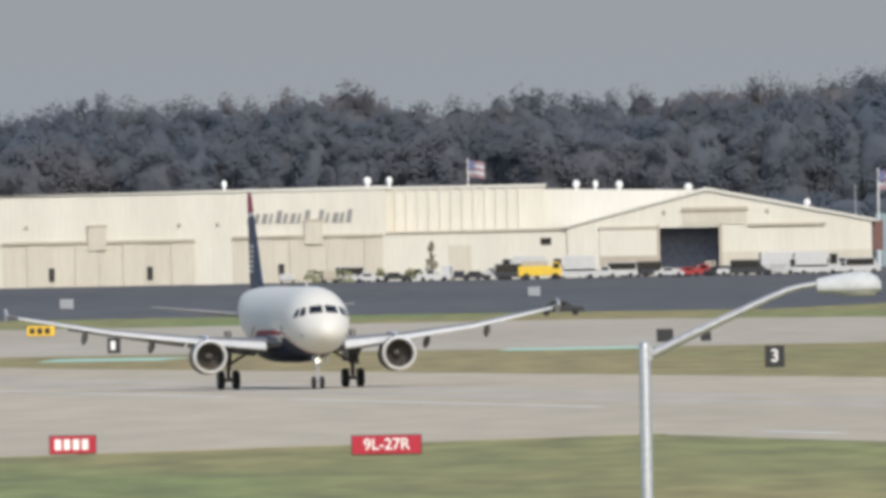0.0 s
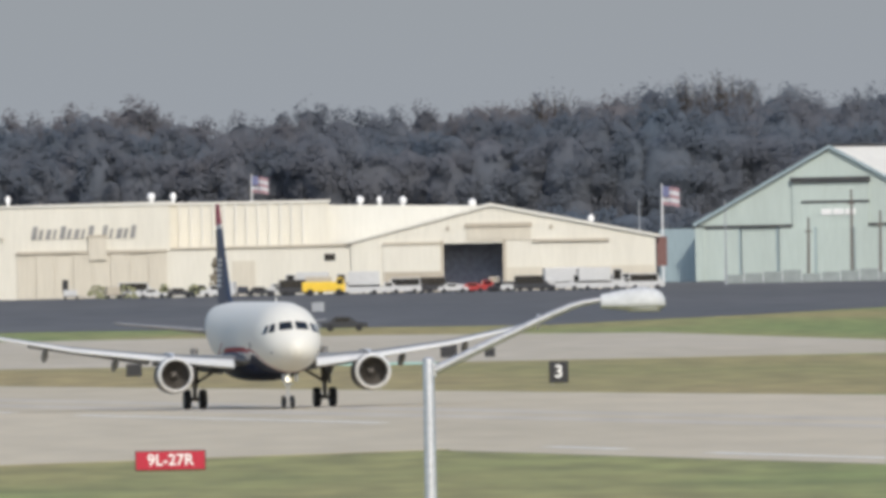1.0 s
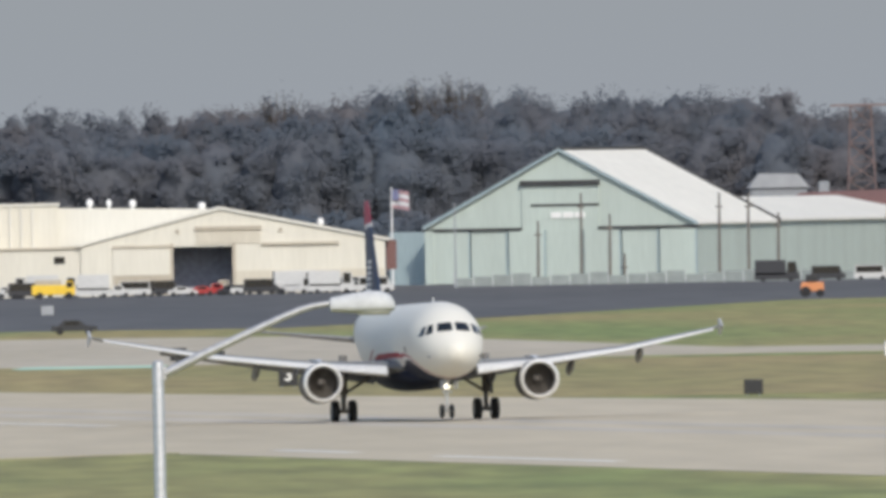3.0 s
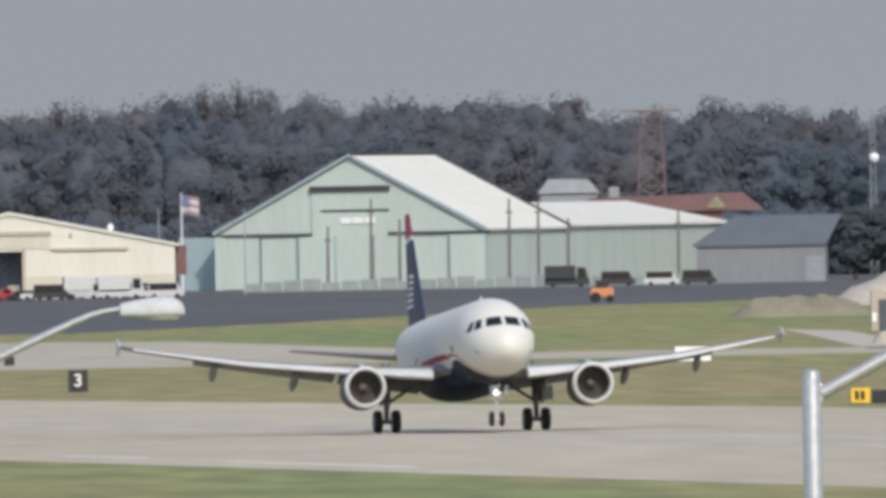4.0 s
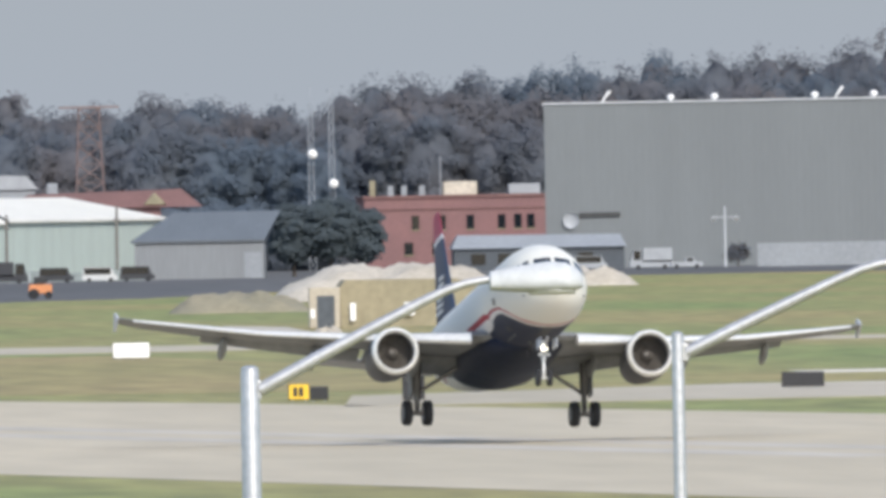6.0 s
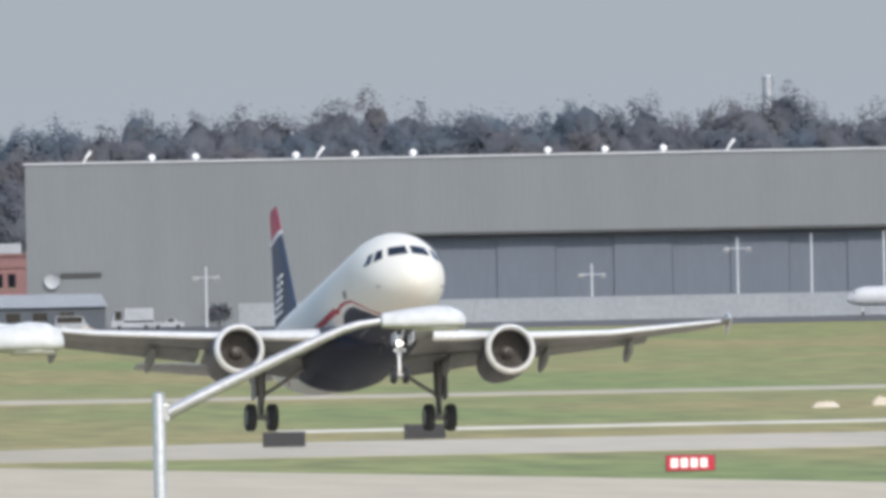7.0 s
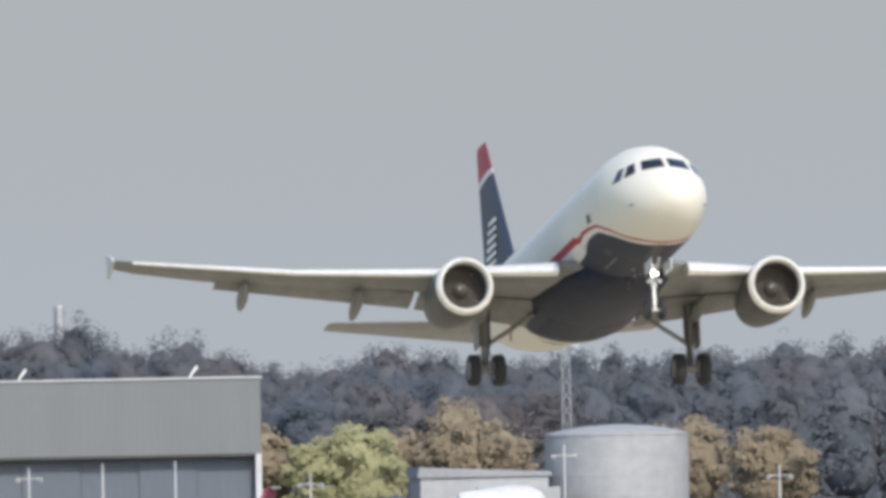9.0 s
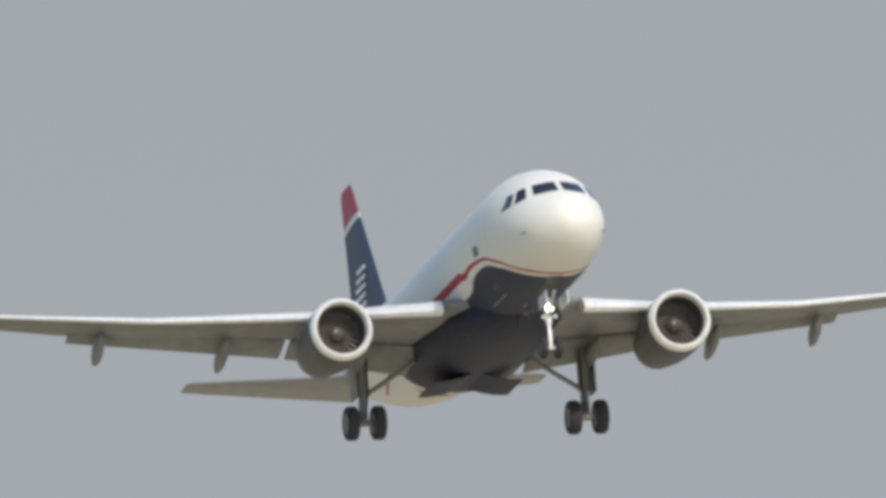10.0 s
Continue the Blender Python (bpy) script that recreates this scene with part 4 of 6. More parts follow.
# ---- earth mounds and the tan bunker ----
def bunker():
    b = thing("bunker", "tan earth-coloured rounded bunker with white markers on the grass", "bunker", pose(111.6, 2300, 0))
    out = [(-7.0, 0.0), (-7.1, 3.6), (-6.6, 4.3), (3.4, 4.25), (5.0, 4.05), (6.1, 3.6), (6.9, 2.8), (7.3, 1.5), (7.4, 0.0)]
    part("body", prism(out, 0, 9), CLAY, b)
    part("doorway", boxed(-9.9, -0.3, 0, -7.1, 1.5, 3.7, 0.1), TRIM_TAN, b, "dark brown doorway block")
    part("door_leaf", boxed(-9.2, -0.36, 0, -7.6, -0.3, 2.9), DARK_FRONT, b)
    for x, z, w, h in ((-6.2, 0.6, 0.5, 1.6), (-1.3, 1.0, 0.95, 1.2), (-9.8, 0.9, 0.4, 0.8)):
        part("marker", boxed(x, -0.42, z, x + w, -0.34, z + h), SIGN_WHITE, b, "white marker board")
    part("vent_opening", boxed(2.2, -0.05, 3.2, 2.9, 0.05, 3.8), SIGN_AND_BAY_BLACK, b)
    return b


bunker()
rock_pile(142.5, 3000, 29, 5.0, SAND, "long mound of pale sand behind the bunker", 11, "sand mound", 30, "sand_mound")
rock_pile(187, 3400, 15, 2.8, SAND, "long low mound of pale sand on the grass", 17, "sand mound", 14, "sand_mound")
rock_pile(112, 2700, 15, 2.5, CLAY, "brown earth bank with a worn track", 23, "earth bank", 20, "earth_bank")
rock_pile(93.5, 2080, 3.0, 1.3, TRIM_TAN, "dark heap of scrub and soil on the grass", 29, "soil heap", 3, "soil_heap")
surface("dirt_track", [(88.5, 2010), (93.5, 2010), (101, 2330), (97, 2380)], 0.02, 0.1, SAND, "pale dirt track up the bank", "track")


# ---- the cream hangar row ----
def wall_panel(name, parent, x0, x1, z0, z1, mat, y=-0.06, y1=0.05, label=""):
    return part(name, boxed(x0, y, z0, x1, y1, z1), mat, parent, label)


def cream_hangars():
    h = thing("hangar_row", "long cream metal hangar row with big sliding doors and rooftop vents", "hangar", pose(0, 3960, 0))
    part("wall", boxed(-112, 0, 0, -8.8, 42, 14.3), CREAM_SHEET, h, "cream metal wall")
    part("parapet", prism([(-112, 14.3), (-8.6, 14.3), (-8.6, 14.9), (-112, 14.0)], -0.15, 42), CREAM_ROOF, h)
    for x0, x1, zt in ((-110, -79, 6.5), (-68.6, -38.6, 6.7), (-32.7, -9.3, 7.0)):
        mid = (x0 + x1) / 2 if x0 < -70 else x0 + 14.8 if x0 < -40 else x0 + 12.6
        n = 8
        for i in range(n):
            a, b = x0 + (x1 - x0) * i / n, x0 + (x1 - x0) * (i + 1) / n
            part("door_panel", boxed(a + 0.05, -0.28 if i % 2 else -0.16, 0.05, b - 0.05, -0.05, zt), CREAM_DOOR, h, "tan sliding hangar door panel")
        wall_panel("door_header", h, x0, x1, zt, zt + 0.45, TRIM_TAN, -0.5)
        wall_panel("tail_slot", h, mid - 1.4, mid + 1.4, zt - 1, zt + 2.5, CREAM_DOOR, -0.55, label="tan tail-slot panel above the door")
        wall_panel("slot_header", h, mid - 1.5, mid + 1.5, zt + 2.5, zt + 2.9, TRIM_TAN, -0.6)
    for x in (-61.0, -45.7, -98, -86, -25.2):
        wall_panel("wicket_door", h, x - 0.45, x + 0.45, 0.9, 3.0, SIGN_AND_BAY_BLACK, -0.34, label="small dark personnel door")
    for x in (-64.8, -41.0, -89, -35):
        part("wall_light", boxed(x - 0.25, -0.35, 9.2, x + 0.25, 0, 9.7, 0.05), TRIM_TAN, h)
    # the letters of the firm's name, as plain slanted shapes in two groups
    for i in range(15):
        if i == 9:
            continue
        x, w = -30.4 + i * 1.10, (0.78, 0.55, 0.70, 0.42)[i % 4]
        top = 11.35 if i in (0, 4, 8, 10, 14) else 10.85
        part("name_bar", prism([(x, 9.35), (x + w, 9.35), (x + w + 0.35, top), (x + 0.35, top)], -0.2, -0.05), WALL_LETTER, h, "grey slanted bar of the wall lettering")
    part("upper_wall", boxed(-8.8, 6, 0, 16.1, 42, 14.3), CREAM_SHEET, h, "set-back cream upper wall")
    part("upper_cap", boxed(-8.8, 5.7, 14.3, 16.3, 42, 14.7), CREAM_ROOF, h)
    for i in range(12):
        x = -7.4 + i * 1.75
        part("pilaster", boxed(x, 5.7, 7.6, x + 0.35, 6.0, 14.3), CREAM_ROOF, h)
    part("front_wall", boxed(-8.8, 0, 0, 19.5, 6.2, 7.4), CREAM_SHEET, h, "low cream front wall")
    part("front_cap", prism([(-8.8, 7.4), (19.8, 7.4), (19.8, 7.8), (-8.8, 7.6)], -0.3, 6.4), TRIM_TAN, h)
    part("link_roof", prism([(16.1, 7.4), (41.2, 7.4), (41.2, 13.3), (16.1, 13.9)], 8, 42), CREAM_ROOF, h)
    wall_panel("shed_door", h, 0.8, 4.4, 0, 5.4, CREAM_DOOR, label="tan roller door")
    for x, w in ((15.2, 1.7), (19.8, 2.1)):
        wall_panel("window", h, x, x + w, 5.2, 6.3, GLASS_DARK, -0.1)
    gable = [(19.4, 0), (33.8, 0), (33.8, 7.5), (43.0, 7.5), (43.0, 0), (66.8, 0), (66.8, 8.1), (41.2, 13.2), (19.4, 8.0)]
    part("gable_wall", prism(gable, -0.5, 0.3), CREAM_SHEET, h, "cream gable wall with a wide opening")
    part("gable_side", boxed(66.3, 0.3, 0, 66.8, 42, 8.0), CREAM_SHEET, h)
    part("gable_back", boxed(19.6, 40, 0, 66.3, 41, 8.0), CREAM_SHEET, h)
    part("gable_roof", prism([(18.8, 7.7), (41.2, 13.2), (67.6, 7.9), (67.6, 8.3), (41.2, 13.7), (18.8, 8.1)], -0.9, 42), CREAM_ROOF, h)
    part("hangar_interior", boxed(24, 10, 0.1, 62, 10.3, 7.7), DARK_VOID, h, "dark hangar interior wall")
    wall_panel("door_frame", h, 33.3, 33.8, 0, 8.0, TRIM_TAN, -0.7)
    wall_panel("door_frame", h, 43.0, 43.5, 0, 8.0, TRIM_TAN, -0.7)
    wall_panel("sliding_door", h, 24.4, 33.3, 3.2, 7.4, CREAM_SHEET, -0.75, -0.5)
    wall_panel("lower_band", h, 24.4, 33.3, 0, 3.2, TRIM_TAN, -0.7, -0.5)
    wall_panel("lower_band", h, 43.5, 66.6, 0, 3.6, CREAM_DOOR, -0.7, -0.5)
    wall_panel("tail_door_header", h, 37.2, 47.6, 10.0, 10.6, TRIM_TAN, -0.9, -0.5)
    wall_panel("tail_door", h, 37.4, 47.4, 7.9, 10.0, CREAM_DOOR, -0.65, -0.5)
    wall_panel("track_header", h, 47.6, 59.6, 7.5, 7.9, TRIM_TAN, -0.9, -0.5)
    wall_panel("track_header", h, 24.3, 33.4, 7.4, 7.8, TRIM_TAN, -0.9, -0.5)
    for x in (34.5, 50.6):
        part("wall_light", boxed(x - 0.25, -0.8, 9.6, x + 0.25, -0.5, 10.2, 0.05), TRIM_TAN, h)
    for x, z, r in ((21.0, 13.6, 0.55), (24.0, 13.5, 0.4), (27.7, 13.4, 0.55), (38.5, 12.8, 0.6), (-11.6, 14.7, 0.6), (-8.2, 14.7, 0.45), (-34, 14.6, 0.4), (57, 10.0, 0.5)):
        part("roof_vent", lathe([(0, r * 0.6), (0.6, r * 0.6), (0.65, r), (1.3, r), (1.6, r * 0.4), (1.62, 0.02)], (x, 12, z), axis=(0, 0, 1), u=(1, 0, 0), v=(0, 1, 0), n=16), SIGN_WHITE, h, "white turbine roof vent", smooth=True)
    part("side_sign", boxed(67.0, 0.5, 3.4, 68.6, 1.0, 8.0), BRICK_ROOF, h, "dark red side board")


cream_hangars()


# ---- the pale green hangar with its white roof ----
def green_hangar():
    h = thing("green_hangar", "pale green metal hangar with a white gabled roof", "hangar", pose(102.4, 4300, 0, 0, 0, -19))
    W, L, E, R = 23.6, 46.0, 9.8, 22.4
    wall = [(-W, 0), (W, 0), (W, E), (0, R - 0.3), (-W, E)]
    part("front_wall", prism(wall, 0, 0.4), TEAL_SHEET, h, "pale green gable wall")
    part("back_wall", prism(wall, L - 0.4, L), TEAL_SHEET, h)
    for s in (-1, 1):
        part("side_wall", boxed(min(s * W, s * (W - 0.4)), 0.4, 0, max(s * W, s * (W - 0.4)), L - 0.4, E), TEAL_SHEET, h)
        part("roof_slope", prism([(s * (W + 0.7), E - 0.4), (0, R - 0.05), (0, R + 0.25), (s * (W + 0.7), E)], -0.5, L + 0.5), ROOF_WHITE, h, "white coated roof slope")
        part("verge", prism([(s * (W + 0.8), E - 0.55), (0, R - 0.2), (0, R + 0.3), (s * (W + 0.8), E + 0.05)], -0.75, -0.5), TEAL_DARK, h)
        part("door_track", boxed(min(s * 6.8, s * (W + 1)), -0.9, 8.9, max(s * 6.8, s * (W + 1)), 0, 9.4), ROOF_EDGE, h, "dark door track beam")
    part("ridge_cap", boxed(-0.6, -0.7, R + 0.05, 0.6, L + 0.6, R + 0.5), ROOF_EDGE, h)
    part("back_verge", prism([(W + 0.9, E - 0.4), (0, R), (0, R + 0.55), (W + 0.9, E + 0.35)], L + 0.5, L + 0.9), ROOF_EDGE, h)
    part("tail_door", boxed(-6.8, -0.35, 0, 6.8, 0, 17.2), TEAL_SHEET, h, "tall tail-door panel")
    part("tail_door_header", boxed(-7.0, -0.8, 16.4, 7.0, 0, 17.3), ROOF_EDGE, h, "dark header above the tail door")
    part("panel_seam", boxed(-5.2, -0.45, 12.9, 6.9, -0.3, 13.3), ROOF_EDGE, h)
    for i in range(3):
        part("sign_bar", boxed(-1.6 + i * 2.1, -0.55, 10.9, 0.2 + i * 2.1, -0.35, 11.9), SIGN_WHITE, h, "white bar of the wall sign")
    for i in range(7):
        x = -22.5 + i * 6.7
        part("door_leaf", boxed(x, -0.5 if i % 2 else -0.7, 0.1, x + 6.2, -0.36, 8.9), TEAL_SHEET, h, "pale green sliding door leaf")
        part("door_stile", boxed(x + 6.2, -0.72, 0.1, x + 6.45, -0.36, 8.9), TEAL_DARK, h)
    # long lower wing behind
    a = [(W - 36, 0), (W, 0), (W, E), (W - 18, 13.6), (W - 36, E)]
    part("annex_wall", prism(a, L, L + 95), TEAL_SHEET, h, "pale green wall of the long low wing")
    part("annex_roof", prism([(W + 0.7, E - 0.1), (W - 18, 13.6), (W - 36.7, E - 0.1), (W - 36.7, E + 0.3), (W - 18, 14.0), (W + 0.7, E + 0.3)], L + 0.9, L + 95.6), ROOF_WHITE, h, "white coated low-pitched roof")
    part("side_lean_to", boxed(-W - 9, 6, 0, -W, 30, 9.0), TEAL_DARK, h, "blue-green side shed")
    part("corner_column", boxed(-W - 0.4, -0.9, 0, -W + 1.2, 0, 9.2), TEAL_SHEET, h)


green_hangar()


# ---- small sheds, brick works, low building ----
def slate_shed():
    h = thing("grey_shed", "warm grey metal shed with a slate-grey pitched roof", "shed", pose(165.5, 4150, 0, 0, 0, -4))
    part("wall", boxed(-10.3, 0, 0, 10.8, 14, 6.1), GREY_SHEET, h)
    part("roof", loft([[(-10.9, -0.5, 6.0), (11.0, -0.5, 6.0), (11.0, 14.5, 6.0), (-10.9, 14.5, 6.0)], [(-10.9, -0.5, 6.35), (11.0, -0.5, 6.35), (11.0, 14.5, 6.35), (-10.9, 14.5, 6.35)], [(-4.0, 6.8, 11.0), (13.4, 6.8, 11.0), (13.4, 7.2, 11.0), (-4.0, 7.2, 11.0)]]), SLATE_ROOF, h, "slate-grey metal roof")
    part("side_door", boxed(7.6, -0.1, 0, 10.4, 0.02, 4.2), FENCE_PALE, h, "pale grey door")


slate_shed()


def brick_works():
    h = thing("brick_building", "red brick building with pale trim, windows and rooftop plant", "building", pose(227.5, 4530, 0))
    part("wall", boxed(-17, 0, 0, 24, 30, 12.7), BRICK, h, "red brick wall")
    part("parapet", boxed(-17.3, -0.3, 12.7, 24.3, 30, 13.2), BRICK_ROOF, h)
    part("string_course", boxed(-17.2, -0.2, 10.6, 24.2, 0, 10.9), BRICK_ROOF, h)
    for x in (-3.9, 1.2, 6.8, 9.7, 12.0, -8.6):
        w = part("window", boxed(x, -0.12, 7.1, x + 1.35, 0.05, 9.6), GLASS_DARK, h, "dark window in the brick wall")
        part("sill", boxed(x - 0.1, -0.2, 6.9, x + 1.45, 0, 7.1), CLAY, w)
    for x in (-10, -5, 0, 5):
        w = part("window", boxed(x, -0.12, 2.6, x + 1.6, 0.05, 4.8), GLASS_DARK, h, "dark window in the brick wall")
        part("sill", boxed(x - 0.1, -0.2, 2.4, x + 1.7, 0, 2.6), CLAY, w)
    part("rooftop_unit", boxed(-2.6, 4, 13.2, 3.4, 9, 15.6, 0.1), SAND, h, "pale rooftop plant unit")
    part("rooftop_unit", boxed(9.0, 3, 13.2, 14.6, 8, 15.0, 0.1), TANK_GREY, h, "grey rooftop plant unit")
    part("chimney", boxed(-15.9, 2, 13.2, -14.9, 3, 16.0), CLAY, h, "pale slim chimney")
    part("roof_pole", tube([(-3.2, 3, 13.2), (-3.2, 3, 20.0)], 0.12, 8), TANK_GREY, h)
    for x in (-12.6, -10.2, -7.0):
        part("roof_vent", boxed(x, 3, 13.2, x + 1.0, 4, 15.0), FENCE_PALE, h)


brick_works()


def red_roofs():
    h = thing("red_roofed_house", "low building with a wide red clay roof behind the hangar", "building", pose(166.0, 4500, 0))
    part("wall", boxed(-19, 0, 0, 7, 20, 12.2), BRICK, h)
    part("roof", loft([[(-20.5, -1, 12), (14.5, -1, 12), (14.5, 21, 12), (-20.5, 21, 12)], [(-16, 8, 14.6), (11, 8, 15.2), (11, 12, 15.2), (-16, 12, 14.6)]]), BRICK_ROOF, h, "red clay hipped roof")
    part("dormer", prism([(4, 12.5), (8, 12.5), (6, 14.6)], -0.4, 6), CLAY, h)
    g = thing("pale_shed", "pale blue-grey roofed shed among the trees", "shed", pose(146, 4520, 0))
    part("wall", boxed(-4.5, 0, 0, 5.5, 8, 15.6), FENCE_PALE, g)
    part("roof", prism([(-5, 15.6), (6, 15.6), (4, 18.0), (-3, 18.2)], -0.5, 9), TANK_GREY, g)
    part("tank", boxed(7.5, 0, 0, 9.5, 3, 16.6, 0.3), FENCE_PALE, g)


red_roofs()


def low_building():
    h = thing("low_building", "long low building with a grey roof and dark front", "building", pose(227, 4255, 0))
    part("wall", boxed(-14.4, 0, 0, 14.2, 10, 4.0), DARK_FRONT, h)
    part("roof", loft([[(-14.8, -0.6, 3.9), (14.6, -0.6, 3.9), (14.6, 10.6, 3.9), (-14.8, 10.6, 3.9)], [(-13.6, 4, 6.2), (13.8, 4, 6.0), (13.8, 6, 6.0), (-13.6, 6, 6.2)]]), FENCE_PALE, h, "grey low-pitched roof")
    for x in (-11.5, -7, -2.5, 2, 6.5):
        part("window", boxed(x, -0.1, 1.2, x + 2.4, 0.05, 3.0), GLASS_DARK, h)


low_building()


# ---- the great grey hangar ----
def grey_hangar():
    h = thing("great_grey_hangar", "very large flat-roofed grey metal hangar with blue-grey doors", "hangar", pose(233, 4350, 0, 0, 0, -3.4) @ pose(-233, 0, 0))
    x0, x1, d0 = 233.2, 395.0, 293.8
    part("wall", boxed(x0, 1.2, 0, d0, 80, 28.2), HANGAR_GREY, h, "grey metal wall")
    part("upper_wall", boxed(d0, 1.2, 15.2, x1, 80, 28.2), HANGAR_GREY, h, "grey metal wall above the doors")
    part("end_pier", boxed(x1 - 1.0, 1.2, 0, x1, 80, 15.2), GREY_PAINT, h)
    part("back_wall", boxed(d0, 70, 0, x1 - 1, 71, 15.2), HANGAR_GREY, h)
    part("coping", boxed(x0 - 0.3, 0.9, 28.2, x1 + 0.3, 80, 28.5), GREY_PAINT, h)
    part("door_track", boxed(d0, 0.6, 14.8, x1 - 1, 2.0, 15.3), ROOF_EDGE, h)
    n = 10
    for i in range(n):
        a, b = d0 + (x1 - 1 - d0) * i / n, d0 + (x1 - 1 - d0) * (i + 1) / n
        part("door_leaf", boxed(a + 0.04, 3.5 if i % 2 else 3.2, 0.1, b - 0.04, 4.6, 14.9), DOOR_BLUE, h, "blue-grey hangar door leaf")
    for x in (279.7, 289.8, 299.8, 322.9, 332.7, 342.7, 255, 262.5):
        part("roof_vent", lathe([(0, 0.3), (0.4, 0.3), (0.45, 0.65), (1.0, 0.6), (1.3, 0.05)], (x, 3, 28.4), axis=(0, 0, 1), u=(1, 0, 0), v=(0, 1, 0), n=14), SIGN_WHITE, h, "white rounded roof vent", smooth=True)
    for x in (283.1, 353.5, 382.9, 243.2):
        part("flood_light", tube([(x, 2, 28.4), (x + 0.5, 2, 29.2), (x + 1.4, 2, 30.4)], [0.1, 0.2, 0.3], 8), SIGN_WHITE, h, "white tilted roof flood light")
    part("wall_dish", lathe([(0, 1.4), (-0.2, 1.2), (-0.35, 0.6), (-0.4, 0.02)], (237.5, 0.6, 8.3), axis=(0, -1, 0), u=(1, 0, 0), v=(0, 0, 1), n=24), TANK_GREY, h, "round grey dish", smooth=True)
    part("pipe_run", boxed(239, 0.8, 8.9, 246, 1.2, 9.6), ROOF_EDGE, h)


grey_hangar()


def mesh_fence():
    f = thing("mesh_fence", "weathered grey mesh fence along the green hangar", "fence", pose(0, 4088, 0))
    for i in range(24):
        x = 80 + i * 3.1
        part("panel", boxed(x + 0.1, 0, 0.15, x + 3.0, 0.06, 1.5 + 0.6 * ((i * 5) % 4) / 3), FENCE_GREY, f)
        part("post", tube([(x, 0, 0), (x, 0, 2.5)], 0.06, 6), GREY_PAINT, f)


mesh_fence()


def blast_fence():
    f = thing("blast_fence", "pale blue-grey blast fence along the hangar apron", "fence", pose(0, 4230, 0))
    for i in range(26):
        x = 262 + i * 4.4
        part("panel", boxed(x, 0, 0.1, x + 4.2, 0.3, 4.0), FENCE_PALE, f)
        part("post", boxed(x + 4.2, -0.1, 0, x + 4.4, 0.4, 4.1), FENCE_PALE, f)


blast_fence()


# ---- poles, masts, towers ----
def flood_mast(x, y, h, arms=2):
    m = thing("flood_mast", "white flood-light mast with paired lamps", "light mast", pose(x, y, 0), "apron light masts")
    part("pole", tube([(0, 0, 0), (0, 0, h)], [0.21, 0.13], 10), GREY_PAINT, m)
    if arms:
        part("crossarm", boxed(-1.9, -0.08, h - 1.85, 1.9, 0.08, h - 1.72), GREY_PAINT, m)
        for s in (-1, 1):
            part("flood_lamp", lathe([(0, 0.1), (0.1, 0.4), (0.4, 0.45), (0.45, 0.02)], (s * 1.9, -0.3, h - 1.9), axis=(0, -0.8, -0.6), u=(1, 0, 0), v=(0, -0.6, 0.8), n=14), CAR_WHITE, m, "white flood lamp", smooth=True)


for x, y, h, a in ((346.4, 4240, 13.4, 1), (358.8, 4240, 13.9, 0), (371.0, 4240, 14.1, 0), (394.6, 4250, 11.6, 1), (440.6, 4280, 15.6, 1), (477.2, 4280, 11.6, 1), (260.3, 4290, 10.2, 1), (321.9, 4240, 9.5, 1)):
    flood_mast(x, y, h, a)


def wood_pole(x, y, h):
    p = thing("utility_pole", "dark weathered wooden pole by the hangar", "pole", pose(x, y, 0), "wooden poles by the hangar")
    part("shaft", tube([(0, 0, 0), (0.05, 0, h * 0.6), (0.1, 0, h)], [0.27, 0.23, 0.17], 8), WOOD_POLE, p)
    part("fitting", boxed(-0.5, -0.2, h - 2.4, 0.6, 0.2, h - 2.1), WOOD_POLE, p)


for x, h in ((93.8, 10.5), (100.8, 14.9), (105.4, 11.4), (123.1, 14.5), (127.8, 14.4), (132.6, 11.1), (150.4, 12.2), (107.7, 5.0)):
    wood_pole(x, 4100, h)


def lattice_tower(x, y, h, w0, w1, mat, label, panels=8, head=True):
    t = thing("lattice_tower", label, "tower", pose(x, y, 0))
    lv = lambda f: (w0 + (w1 - w0) * f) / 2
    cs = ((-1, -1), (1, -1), (1, 1), (-1, 1))
    for sx, sy in cs:
        part("leg", tube([(sx * lv(0), sy * lv(0), 0), (sx * lv(1), sy * lv(1), h)], 0.045 + 0.016 * w0, 6), mat, t)
    for i in range(panels):
        a, b = i / panels, (i + 1) / panels
        for k in range(4):
            (ax, ay), (bx, by) = cs[k], cs[(k + 1) % 4]
            bm = tube([(ax * lv(a), ay * lv(a), h * a), (bx * lv(b), by * lv(b), h * b)], 0.025 + 0.010 * w0, 5)
            tube([(bx * lv(a), by * lv(a), h * a), (ax * lv(b), ay * lv(b), h * b)], 0.025 + 0.010 * w0, 5, bm)
            tube([(ax * lv(b), ay * lv(b), h * b), (bx * lv(b), by * lv(b), h * b)], 0.025 + 0.010 * w0, 5, bm)
            part("bracing", bm, mat, t)
    if head:
        part("head_frame", boxed(-w1 * 1.5, -w1 * 0.5, h, w1 * 1.5, w1 * 0.5, h + 0.35), mat, t)
    return t


